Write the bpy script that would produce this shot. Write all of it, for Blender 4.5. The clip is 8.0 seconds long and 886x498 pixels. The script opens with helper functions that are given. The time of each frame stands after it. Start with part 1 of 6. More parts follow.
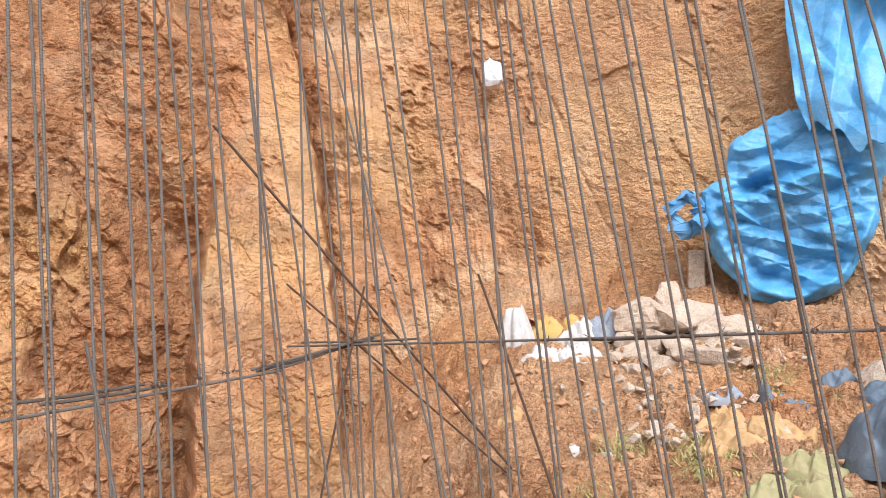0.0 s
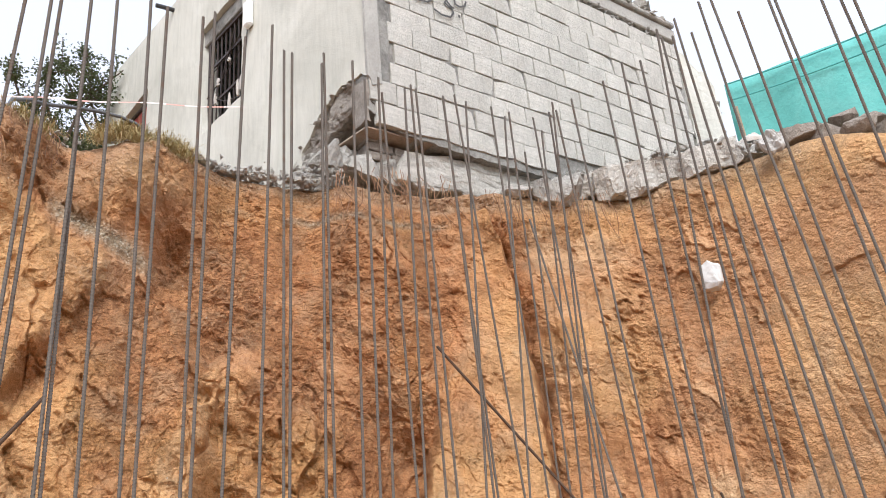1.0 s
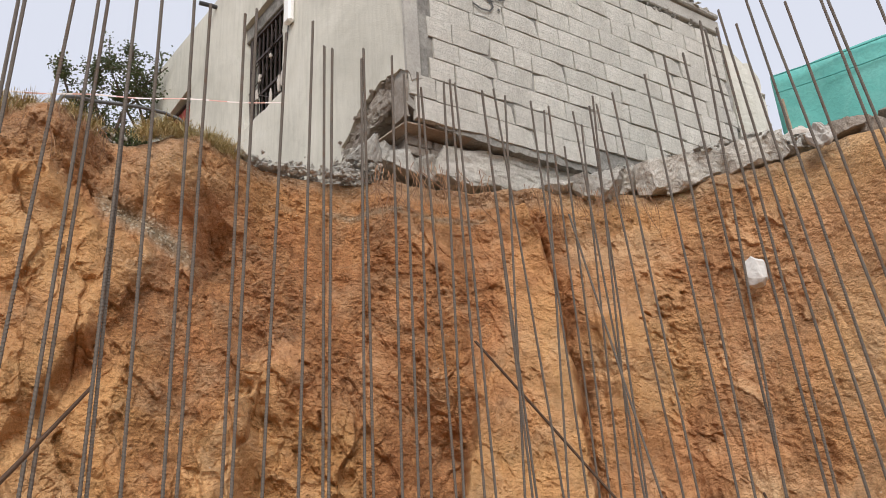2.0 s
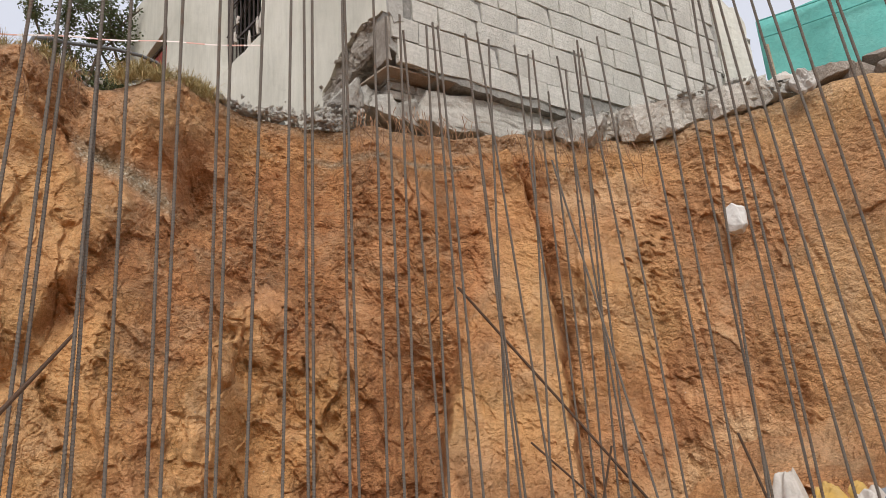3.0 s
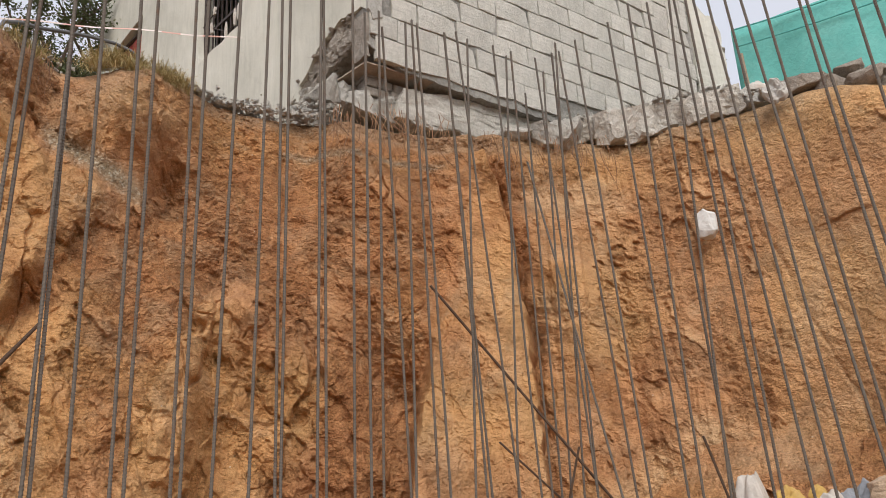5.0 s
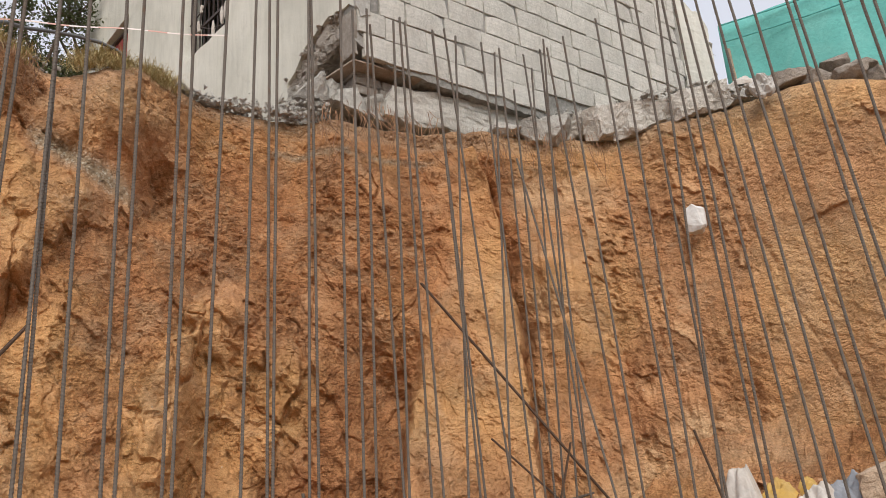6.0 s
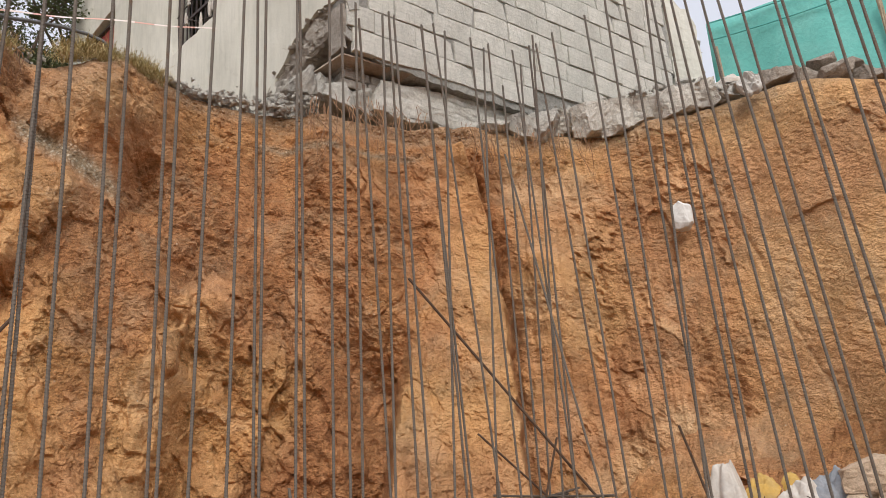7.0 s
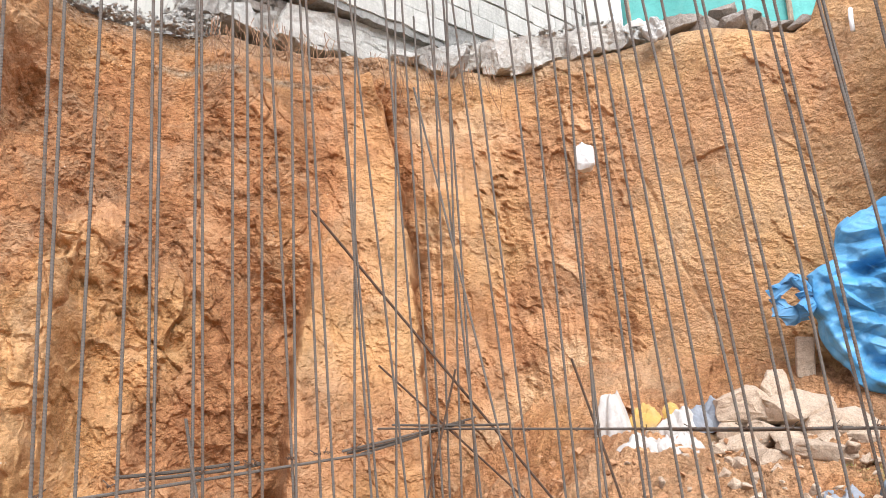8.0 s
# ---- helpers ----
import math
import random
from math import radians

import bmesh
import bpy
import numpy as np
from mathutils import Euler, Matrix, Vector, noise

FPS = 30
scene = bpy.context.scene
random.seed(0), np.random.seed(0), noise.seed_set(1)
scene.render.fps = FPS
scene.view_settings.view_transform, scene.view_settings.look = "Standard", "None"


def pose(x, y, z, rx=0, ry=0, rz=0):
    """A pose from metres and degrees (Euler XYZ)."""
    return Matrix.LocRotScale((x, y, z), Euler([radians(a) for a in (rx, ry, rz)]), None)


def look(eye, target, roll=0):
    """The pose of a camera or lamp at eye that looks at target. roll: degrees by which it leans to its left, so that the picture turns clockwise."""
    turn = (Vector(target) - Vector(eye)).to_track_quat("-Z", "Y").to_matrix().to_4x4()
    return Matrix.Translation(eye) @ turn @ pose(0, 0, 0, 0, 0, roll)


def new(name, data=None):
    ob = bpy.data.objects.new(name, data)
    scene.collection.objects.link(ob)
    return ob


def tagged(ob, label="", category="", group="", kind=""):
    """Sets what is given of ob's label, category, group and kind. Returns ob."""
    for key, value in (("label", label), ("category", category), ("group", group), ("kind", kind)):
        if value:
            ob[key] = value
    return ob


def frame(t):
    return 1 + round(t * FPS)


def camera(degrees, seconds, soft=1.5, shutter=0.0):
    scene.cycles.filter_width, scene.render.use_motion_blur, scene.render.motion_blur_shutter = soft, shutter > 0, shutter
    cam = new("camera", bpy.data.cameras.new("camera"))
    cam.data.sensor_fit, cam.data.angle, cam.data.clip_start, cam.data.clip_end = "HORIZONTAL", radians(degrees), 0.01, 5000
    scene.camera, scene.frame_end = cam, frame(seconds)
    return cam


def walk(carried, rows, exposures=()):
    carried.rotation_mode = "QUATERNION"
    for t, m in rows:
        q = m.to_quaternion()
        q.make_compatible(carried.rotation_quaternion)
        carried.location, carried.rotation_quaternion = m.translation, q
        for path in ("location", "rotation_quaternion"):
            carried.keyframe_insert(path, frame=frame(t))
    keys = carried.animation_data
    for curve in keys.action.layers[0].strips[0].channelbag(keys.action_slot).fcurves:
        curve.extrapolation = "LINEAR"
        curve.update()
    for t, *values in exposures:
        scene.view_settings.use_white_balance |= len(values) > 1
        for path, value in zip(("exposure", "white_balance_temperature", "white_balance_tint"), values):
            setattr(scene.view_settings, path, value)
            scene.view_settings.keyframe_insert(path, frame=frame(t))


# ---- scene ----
HFOV = 60.0
EYE = (0.0, 0.0, 1.6)
cam = camera(HFOV, 8.0, soft=0.7, shutter=0.0)
TURN = (
    (0.0, 93.685, 4.914, -17.868),
    (0.5, 101.745, 5.084, -8.448),
    (1.0, 110.92, 4.76, -1.385),
    (1.5, 112.865, 4.326, 1.848),
    (2.0, 110.718, 3.55, 1.24),
    (2.2, 109.176, 3.565, 0.852),
    (3.3, 106.575, 3.803, -0.336),
    (3.5, 106.579, 3.544, -0.697),
    (4.0, 106.432, 3.156, -1.53),
    (4.5, 106.438, 2.924, -2.105),
    (6.0, 106.155, 3.904, -2.827),
    (6.5, 106.048, 3.999, -3.293),
    (7.0, 105.738, 3.801, -3.809),
    (7.5, 104.126, 3.786, -6.288),
    (8.0, 100.352, 3.8, -11.099))
walk(cam, [(t, pose(*EYE, a, b, c)) for t, a, b, c in TURN],
     exposures=((0.0, 0.84, 5820, 10), (0.5, 1.0, 5780, 10), (1.0, 0.50, 6100, 10), (1.5, 0.09, 6400, 10), (2.0, 0.01, 6500, 10), (3.5, -0.03, 6600, 10),
                (7.0, 0.03, 6600, 10), (7.5, 0.48, 6300, 10), (8.0, 0.86, 6020, 10)))

# ---- sky and light: bright overcast ----
world = bpy.data.worlds.new("overcast_sky")
scene.world = world
world.use_nodes = True
wt = world.node_tree
wt.nodes.clear()
w_out = wt.nodes.new("ShaderNodeOutputWorld")
w_bg = wt.nodes.new("ShaderNodeBackground")
w_sky = wt.nodes.new("ShaderNodeTexSky")
w_sky.sky_type, w_sky.sun_disc = "NISHITA", False
w_sky.sun_elevation, w_sky.sun_rotation = radians(48), radians(183)
w_mix = wt.nodes.new("ShaderNodeMix")
w_mix.data_type = "RGBA"
w_mix.inputs["Factor"].default_value = 0.86
w_mix.inputs[7].default_value = (8.6, 8.9, 10.0, 1)
wt.links.new(w_sky.outputs[0], w_mix.inputs[6])
wt.links.new(w_mix.outputs[2], w_bg.inputs[0])
w_bg.inputs[1].default_value = 0.096
wt.links.new(w_bg.outputs[0], w_out.inputs[0])
sun_data = bpy.data.lights.new("sun", "SUN")
sun_data.energy, sun_data.angle, sun_data.color = 3.2, radians(45), (1.0, 0.955, 0.90)
sun = new("sun", sun_data)
sun.matrix_world = look((1.2, -6, 12.0), (0.6, 4.5, 2.5))


# ---- materials ----
class Nodes:
    """A short hand for building one material."""

    def __init__(self, name, rough=0.8, metal=0.0):
        self.mat = bpy.data.materials.new(name)
        self.mat.use_nodes = True
        self.tree = self.mat.node_tree
        self.bsdf = self.tree.nodes["Principled BSDF"]
        self.bsdf.inputs["Roughness"].default_value = rough
        self.bsdf.inputs["Metallic"].default_value = metal
        self.coord = self.tree.nodes.new("ShaderNodeTexCoord").outputs["Object"]

    def node(self, kind, **sets):
        n = self.tree.nodes.new(kind)
        for key, value in sets.items():
            n.inputs[key.replace("_", " ")].default_value = value
        return n

    def link(self, a, b):
        self.tree.links.new(a, b)

    def scaled(self, sx, sy, sz, source=None):
        m = self.node("ShaderNodeMapping", Scale=(sx, sy, sz))
        self.link(source or self.coord, m.inputs[0])
        return m.outputs[0]

    def noise(self, scale, detail=6.0, rough=0.6, distortion=0.0, vec=None):
        n = self.node("ShaderNodeTexNoise", Scale=scale, Detail=detail, Roughness=rough, Distortion=distortion)
        self.link(vec or self.coord, n.inputs["Vector"])
        return n.outputs[0]

    def voronoi(self, scale, vec=None, feature="F1"):
        n = self.node("ShaderNodeTexVoronoi", Scale=scale)
        n.feature = feature
        self.link(vec or self.coord, n.inputs["Vector"])
        return n.outputs[0]

    def ramp(self, fac, stops):
        n = self.node("ShaderNodeValToRGB")
        while len(n.color_ramp.elements) < len(stops):
            n.color_ramp.elements.new(0.5)
        for e, (p, c) in zip(n.color_ramp.elements, stops):
            e.position, e.color = p, (*c, 1) if not isinstance(c, float) else (c, c, c, 1)
        self.link(fac, n.inputs[0])
        return n.outputs[0]

    def mix(self, fac, a, b, mode="MIX"):
        n = self.node("ShaderNodeMix")
        n.data_type, n.blend_type = "RGBA", mode
        for value, slot in ((fac, 0), (a, 6), (b, 7)):
            if isinstance(value, (int, float)):
                n.inputs[slot].default_value = value
            elif isinstance(value, tuple):
                n.inputs[slot].default_value = (*value, 1)
            else:
                self.link(value, n.inputs[slot])
        return n.outputs[2]

    def attr(self, name):
        n = self.node("ShaderNodeAttribute")
        n.attribute_name = name
        return n.outputs["Fac"]

    def math(self, op, a, b):
        n = self.node("ShaderNodeMath")
        n.operation = op
        for value, slot in ((a, 0), (b, 1)):
            if isinstance(value, (int, float)):
                n.inputs[slot].default_value = value
            else:
                self.link(value, n.inputs[slot])
        return n.outputs[0]

    def vary(self):
        return self.node("ShaderNodeObjectInfo").outputs["Random"]

    def bump(self, height, strength=0.5, distance=0.01, after=None):
        n = self.node("ShaderNodeBump", Strength=strength, Distance=distance)
        self.link(height, n.inputs["Height"])
        if after is not None:
            self.link(after, n.inputs["Normal"])
        self.link(n.outputs[0], self.bsdf.inputs["Normal"])
        return n.outputs[0]

    def color(self, socket):
        if isinstance(socket, tuple):
            self.bsdf.inputs["Base Color"].default_value = (*socket, 1)
        else:
            self.link(socket, self.bsdf.inputs["Base Color"])
        return self.mat


def soil_material():
    n = Nodes("clay_soil", 0.95)
    n.bsdf.inputs["Specular IOR Level"].default_value = 0.12
    big = n.noise(1.3, 5, 0.6, 0.5)
    mid = n.noise(7.5, 7, 0.66, 0.6)
    fine = n.noise(38, 6, 0.7, 0.3)
    crumb = n.noise(95, 5, 0.72)
    grit = n.noise(260, 4, 0.7)
    wrinkle = n.noise(1.0, 5, 0.68, 0.6, n.scaled(34, 34, 85))
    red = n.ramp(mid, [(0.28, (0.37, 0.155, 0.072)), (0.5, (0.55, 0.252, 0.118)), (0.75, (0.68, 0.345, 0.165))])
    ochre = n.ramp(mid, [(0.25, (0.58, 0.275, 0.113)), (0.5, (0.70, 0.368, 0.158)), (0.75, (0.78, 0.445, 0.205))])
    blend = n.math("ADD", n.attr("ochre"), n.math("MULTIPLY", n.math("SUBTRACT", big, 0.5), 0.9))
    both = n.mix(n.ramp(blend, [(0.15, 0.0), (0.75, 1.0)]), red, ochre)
    pale = n.ramp(fine, [(0.3, (0.77, 0.465, 0.262)), (0.65, (0.90, 0.605, 0.38))])
    both = n.mix(n.attr("dry"), both, pale)
    pebble = n.ramp(n.voronoi(48), [(0.15, (0.66, 0.59, 0.50)), (0.5, (0.40, 0.30, 0.21))])
    both = n.mix(n.attr("topsoil"), both, pebble)
    bare = n.math("SUBTRACT", 1.0, n.math("MULTIPLY", n.attr("crust"), 0.6))
    # grain, darker where the bump sinks, also standing in for crumb shadows
    speck = n.mix(1.0, n.ramp(fine, [(0.32, 0.76), (0.5, 0.99), (0.70, 1.16)]), n.ramp(crumb, [(0.32, 0.70), (0.5, 0.99), (0.70, 1.20)]), "MULTIPLY")
    speck = n.mix(1.0, speck, n.ramp(wrinkle, [(0.34, 0.72), (0.5, 1.0), (0.68, 1.12)]), "MULTIPLY")
    both = n.mix(bare, both, n.mix(1.0, both, speck, "MULTIPLY"))
    chalk = n.ramp(n.noise(3.1, 8, 0.75, 1.5), [(0.60, 0.0), (0.74, 0.45)])
    both = n.mix(chalk, both, (0.80, 0.56, 0.34))
    dust = n.ramp(n.noise(2.4, 7, 0.7, 0.8), [(0.50, 0.0), (0.66, 0.5)])
    both = n.mix(dust, both, (0.63, 0.41, 0.26))
    fleck = n.math("MULTIPLY", n.ramp(n.voronoi(26), [(0.10, 1.0), (0.16, 0.0)]), n.ramp(n.noise(5.0, 4, 0.7), [(0.60, 0.0), (0.66, 0.8)]))
    both = n.mix(fleck, both, (0.80, 0.70, 0.58))
    both = n.mix(1.0, both, (0.825, 0.85, 0.805), "MULTIPLY")
    both = n.mix(1.0, both, n.ramp(grit, [(0.34, 0.78), (0.5, 1.0), (0.66, 1.20)]), "MULTIPLY")
    crack = n.node("ShaderNodeTexVoronoi", Scale=13.0)
    crack.feature = "DISTANCE_TO_EDGE"
    bent = n.node("ShaderNodeVectorMath")
    bent.operation = "ADD"
    n.link(n.coord, bent.inputs[0])
    n.link(n.noise(14, 4, 0.7), bent.inputs[1])
    n.link(bent.outputs[0], crack.inputs["Vector"])
    hair = n.math("MULTIPLY", n.ramp(crack.outputs["Distance"], [(0.0, 1.0), (0.035, 0.0)]), n.ramp(n.noise(3.7, 4, 0.6), [(0.48, 0.0), (0.60, 1.0)]))
    loose = n.math("MULTIPLY", bare, n.ramp(n.noise(2.2, 4, 0.6, 0.6), [(0.35, 0.6), (0.60, 1.0)]))
    shaken = n.node("ShaderNodeVectorMath")
    shaken.operation = "MULTIPLY_ADD"
    n.link(n.tree.nodes.new("ShaderNodeTexNoise").outputs["Color"], shaken.inputs[0])
    wild = shaken.inputs[0].links[0].from_node
    wild.inputs["Scale"].default_value, wild.inputs["Detail"].default_value = 26.0, 4.0
    n.link(n.coord, wild.inputs["Vector"])
    shaken.inputs[1].default_value = (0.05, 0.05, 0.05)
    n.link(n.coord, shaken.inputs[2])
    shard = n.voronoi(30, n.scaled(1, 1, 1.5, shaken.outputs[0]))
    chip = n.voronoi(74, n.scaled(1, 1, 1.3, shaken.outputs[0]))
    height = n.math("ADD", n.math("MULTIPLY", shard, 0.9), n.math("MULTIPLY", chip, 0.55))
    height = n.math("ADD", n.math("MULTIPLY", fine, 0.5), n.math("SUBTRACT", n.math("MULTIPLY", crumb, 0.4), height))
    height = n.math("ADD", height, n.math("MULTIPLY", wrinkle, 0.5))
    height = n.math("ADD", n.math("MULTIPLY", height, n.math("ADD", 0.35, n.math("MULTIPLY", loose, 0.65))), n.math("MULTIPLY", grit, 0.16))
    height = n.math("SUBTRACT", height, n.math("MULTIPLY", hair, 0.45))
    n.bump(height, 1.0, 0.024)
    return n.color(both)


def concrete_material(name, dark, light, scale=9.0, bump=0.5):
    n = Nodes(name, 0.9)
    big = n.noise(scale * 0.25, 4, 0.6, 0.4)
    mid = n.noise(scale * 2.5, 6, 0.7)
    fine = n.noise(scale * 22, 3, 0.7)
    base = n.ramp(n.math("ADD", n.math("MULTIPLY", big, 0.55), n.math("MULTIPLY", mid, 0.45)),
                  [(0.32, dark), (0.62, light)])
    tone = n.math("ADD", 0.86, n.math("MULTIPLY", n.vary(), 0.14))
    base = n.mix(1.0, base, n.ramp(tone, [(0.0, 0.0), (1.0, 1.0)]), "MULTIPLY")
    base = n.mix(1.0, base, n.ramp(fine, [(0.34, 0.76), (0.5, 0.98), (0.66, 1.10)]), "MULTIPLY")
    coarse = n.noise(scale * 7, 6, 0.78, 0.3)
    base = n.mix(1.0, base, n.ramp(coarse, [(0.30, 0.70), (0.5, 1.0), (0.70, 1.14)]), "MULTIPLY")
    n.bump(n.math("ADD", n.math("ADD", mid, n.math("MULTIPLY", coarse, 0.9)), n.math("MULTIPLY", fine, 0.5)), bump, 0.016)
    return n.color(base)


def plaster_material():
    n = Nodes("worn_plaster", 0.92)
    big = n.noise(0.9, 6, 0.62, 0.6)
    streak = n.noise(5.0, 6, 0.65, 0.3, n.scaled(3.0, 3.0, 0.35))
    fine = n.noise(70, 4, 0.7)
    base = n.ramp(big, [(0.3, (0.46, 0.45, 0.39)), (0.55, (0.585, 0.57, 0.50)), (0.75, (0.66, 0.645, 0.58))])
    base = n.mix(1.0, base, n.ramp(streak, [(0.30, 0.86), (0.55, 1.0)]), "MULTIPLY")
    base = n.mix(1.0, base, n.ramp(fine, [(0.3, 0.90), (0.6, 1.03)]), "MULTIPLY")
    warped = n.node("ShaderNodeVectorMath")
    warped.operation = "ADD"
    n.link(n.coord, warped.inputs[0])
    n.link(n.noise(3.0, 5, 0.7), warped.inputs[1])
    crack = n.voronoi(0.8, warped.outputs[0], "DISTANCE_TO_EDGE")
    base = n.mix(n.ramp(crack, [(0.0, 0.25), (0.005, 0.0)]), base, (0.25, 0.23, 0.20))
    n.bump(n.math("ADD", fine, n.math("MULTIPLY", n.noise(6, 5), 2.0)), 0.35, 0.01)
    return n.color(base)


def steel_material(name, grey, rust, amount):
    n = Nodes(name, 0.72, 0.0)
    n.bsdf.inputs["Specular IOR Level"].default_value = 0.3
    spots = n.noise(26, 6, 0.7)
    mask = n.ramp(n.math("ADD", spots, n.math("MULTIPLY", n.math("SUBTRACT", n.vary(), 0.5), 0.12)),
                  [(0.62 - amount * 0.4, 0.0), (0.78 - amount * 0.3, 1.0)])
    base = n.mix(mask, grey, rust)
    base = n.mix(1.0, base, n.ramp(n.noise(120, 3), [(0.3, 0.8), (0.7, 1.12)]), "MULTIPLY")
    n.bump(n.noise(300, 3), 0.3, 0.001)
    return n.color(base)


def cloth_material(name, deep, pale, rough=0.42, weave=900.0):
    n = Nodes(name, rough)
    dust = n.noise(4.5, 6, 0.65, 0.5)
    crease = n.noise(22, 5, 0.6, 1.2)
    base = n.mix(n.ramp(dust, [(0.42, 0.0), (0.75, 1.0)]), deep, pale)
    base = n.mix(1.0, base, n.ramp(crease, [(0.3, 0.86), (0.6, 1.05)]), "MULTIPLY")
    b = n.bump(crease, 0.35, 0.012)
    n.bump(n.noise(weave, 2), 0.12, 0.002, b)
    return n.color(base)


def plain_material(name, col, rough=0.7, metal=0.0, amount=0.2, scale=30.0):
    n = Nodes(name, rough, metal)
    v = n.noise(scale, 5, 0.65)
    tone = n.math("ADD", 0.85, n.math("MULTIPLY", n.vary(), 0.3))
    base = n.mix(1.0, col, n.ramp(v, [(0.3, 1.0 - amount), (0.7, 1.0 + amount)]), "MULTIPLY")
    base = n.mix(1.0, base, n.ramp(tone, [(0.0, 0.0), (1.0, 1.0)]), "MULTIPLY")
    n.bump(v, 0.25, 0.004)
    return n.color(base)


SOIL = soil_material()
CONCRETE = concrete_material("broken_concrete", (0.29, 0.27, 0.235), (0.65, 0.62, 0.56), 11.0, 1.0)
BLOCK = concrete_material("concrete_block", (0.48, 0.46, 0.41), (0.80, 0.77, 0.70), 8.0, 1.0)
MORTAR = concrete_material("mortar", (0.09, 0.086, 0.078), (0.46, 0.44, 0.40), 9.0, 1.0)
WHITEWASH = concrete_material("limewashed_concrete", (0.42, 0.395, 0.345), (0.78, 0.745, 0.675), 9.0, 0.9)
PLASTER = plaster_material()
STEEL = steel_material("rebar_steel", (0.128, 0.110, 0.092), (0.125, 0.08, 0.052), 0.25)
RUSTY = steel_material("rusty_steel", (0.085, 0.065, 0.05), (0.10, 0.055, 0.032), 0.75)
BLUE = cloth_material("blue_tarpaulin", (0.072, 0.275, 0.50), (0.16, 0.36, 0.54), 0.46)
TEAL = cloth_material("teal_netting", (0.115, 0.40, 0.365), (0.16, 0.45, 0.41), 0.85)


# ---- building helpers ----
def mesh_of(name, bm, material, smooth=False):
    me = bpy.data.meshes.new(name)
    bm.to_mesh(me)
    bm.free()
    me.materials.append(material)
    if smooth:
        me.shade_smooth()
    return me


def part(name, bm, material, parent, label="", smooth=False):
    ob = new(name, mesh_of(name, bm, material, smooth))
    ob.parent = parent
    if label:
        tagged(ob, label)
    return ob


def thing(name, bm, material, label, category, group="", kind="", smooth=False):
    return tagged(new(name, mesh_of(name, bm, material, smooth)), label, category, group, kind)


def holder(name, label, category, m=None, group="", kind=""):
    ob = tagged(new(name), label, category, group, kind)
    if m is not None:
        ob.matrix_world = m
    return ob


def box(bm, x0, x1, y0, y1, z0, z1, bevel=0.0):
    made = bmesh.ops.create_cube(bm, size=1.0, matrix=Matrix.LocRotScale(
        ((x0 + x1) / 2, (y0 + y1) / 2, (z0 + z1) / 2), None, (abs(x1 - x0), abs(y1 - y0), abs(z1 - z0))))
    if bevel:
        edges = {e for v in made["verts"] for e in v.link_edges}
        bmesh.ops.bevel(bm, geom=list(edges), offset=bevel, segments=1, affect="EDGES")


def tube(bm, pts, radius, sides=8, taper=1.0):
    """A round rod along points."""
    pts = [Vector(p) for p in pts]
    rings = []
    for i, p in enumerate(pts):
        d = (pts[min(i + 1, len(pts) - 1)] - pts[max(i - 1, 0)]).normalized()
        q = d.to_track_quat("Z", "Y")
        r = radius * (1 + (taper - 1) * i / max(1, len(pts) - 1))
        rings.append([bm.verts.new(p + q @ Vector((r * math.cos(2 * math.pi * k / sides), r * math.sin(2 * math.pi * k / sides), 0)))
                      for k in range(sides)])
    for a, b in zip(rings, rings[1:]):
        for k in range(sides):
            bm.faces.new((a[k], a[(k + 1) % sides], b[(k + 1) % sides], b[k]))
    bm.faces.new(rings[0][::-1])
    bm.faces.new(rings[-1])


def sheet(bm, outer, holes, depth):
    """A slab with an outline and holes in its x-z plane, from y = 0 back to y = depth."""
    from mathutils.geometry import tessellate_polygon
    loops = [[Vector((x, z, 0)) for x, z in loop] for loop in (outer, *holes)]
    tris = tessellate_polygon(loops)
    flat = [p for loop in loops for p in loop]
    front = [bm.verts.new((p.x, 0, p.y)) for p in flat]
    back = [bm.verts.new((p.x, depth, p.y)) for p in flat]
    for t in tris:
        bm.faces.new([front[i] for i in t])
        bm.faces.new([back[i] for i in reversed(t)])
    k = 0
    for loop in loops:
        n = len(loop)
        for i in range(n):
            a, b = k + i, k + (i + 1) % n
            bm.faces.new((front[a], front[b], back[b], back[a]))
        k += n
    bmesh.ops.recalc_face_normals(bm, faces=bm.faces[:])


def ragged(pts, step, rough, rng):
    """Points along a broken edge: the corners given, with uneven points between them."""
    out = []
    for (x0, z0), (x1, z1) in zip(pts, pts[1:]):
        n = max(1, int(math.hypot(x1 - x0, z1 - z0) / step))
        for i in range(n):
            f = (i + rng.uniform(-0.25, 0.25) * (i > 0)) / n
            j = rough if i else rough * 0.3
            out.append((x0 + (x1 - x0) * f + rng.uniform(-j, j), z0 + (z1 - z0) * f + rng.uniform(-j, j)))
    out.append(pts[-1])
    return out


def roughen(bm, amount, finest=0.035, seed=0.0):
    """Break up flat faces into an uneven fractured skin."""
    for _ in range(3):
        long = [e for e in bm.edges if e.calc_length() > finest * 1.6]
        if not long:
            break
        bmesh.ops.subdivide_edges(bm, edges=long, cuts=2, use_grid_fill=True)
        bmesh.ops.triangulate(bm, faces=bm.faces[:])
    off = Vector((seed * 3.1, 0, 0))
    for v in bm.verts:
        v.co += noise.noise_vector(v.co * 8 + off) * amount * 0.6 + noise.noise_vector(v.co * 28 + off) * amount * 0.65
    bmesh.ops.recalc_face_normals(bm, faces=bm.faces[:])
    return bm


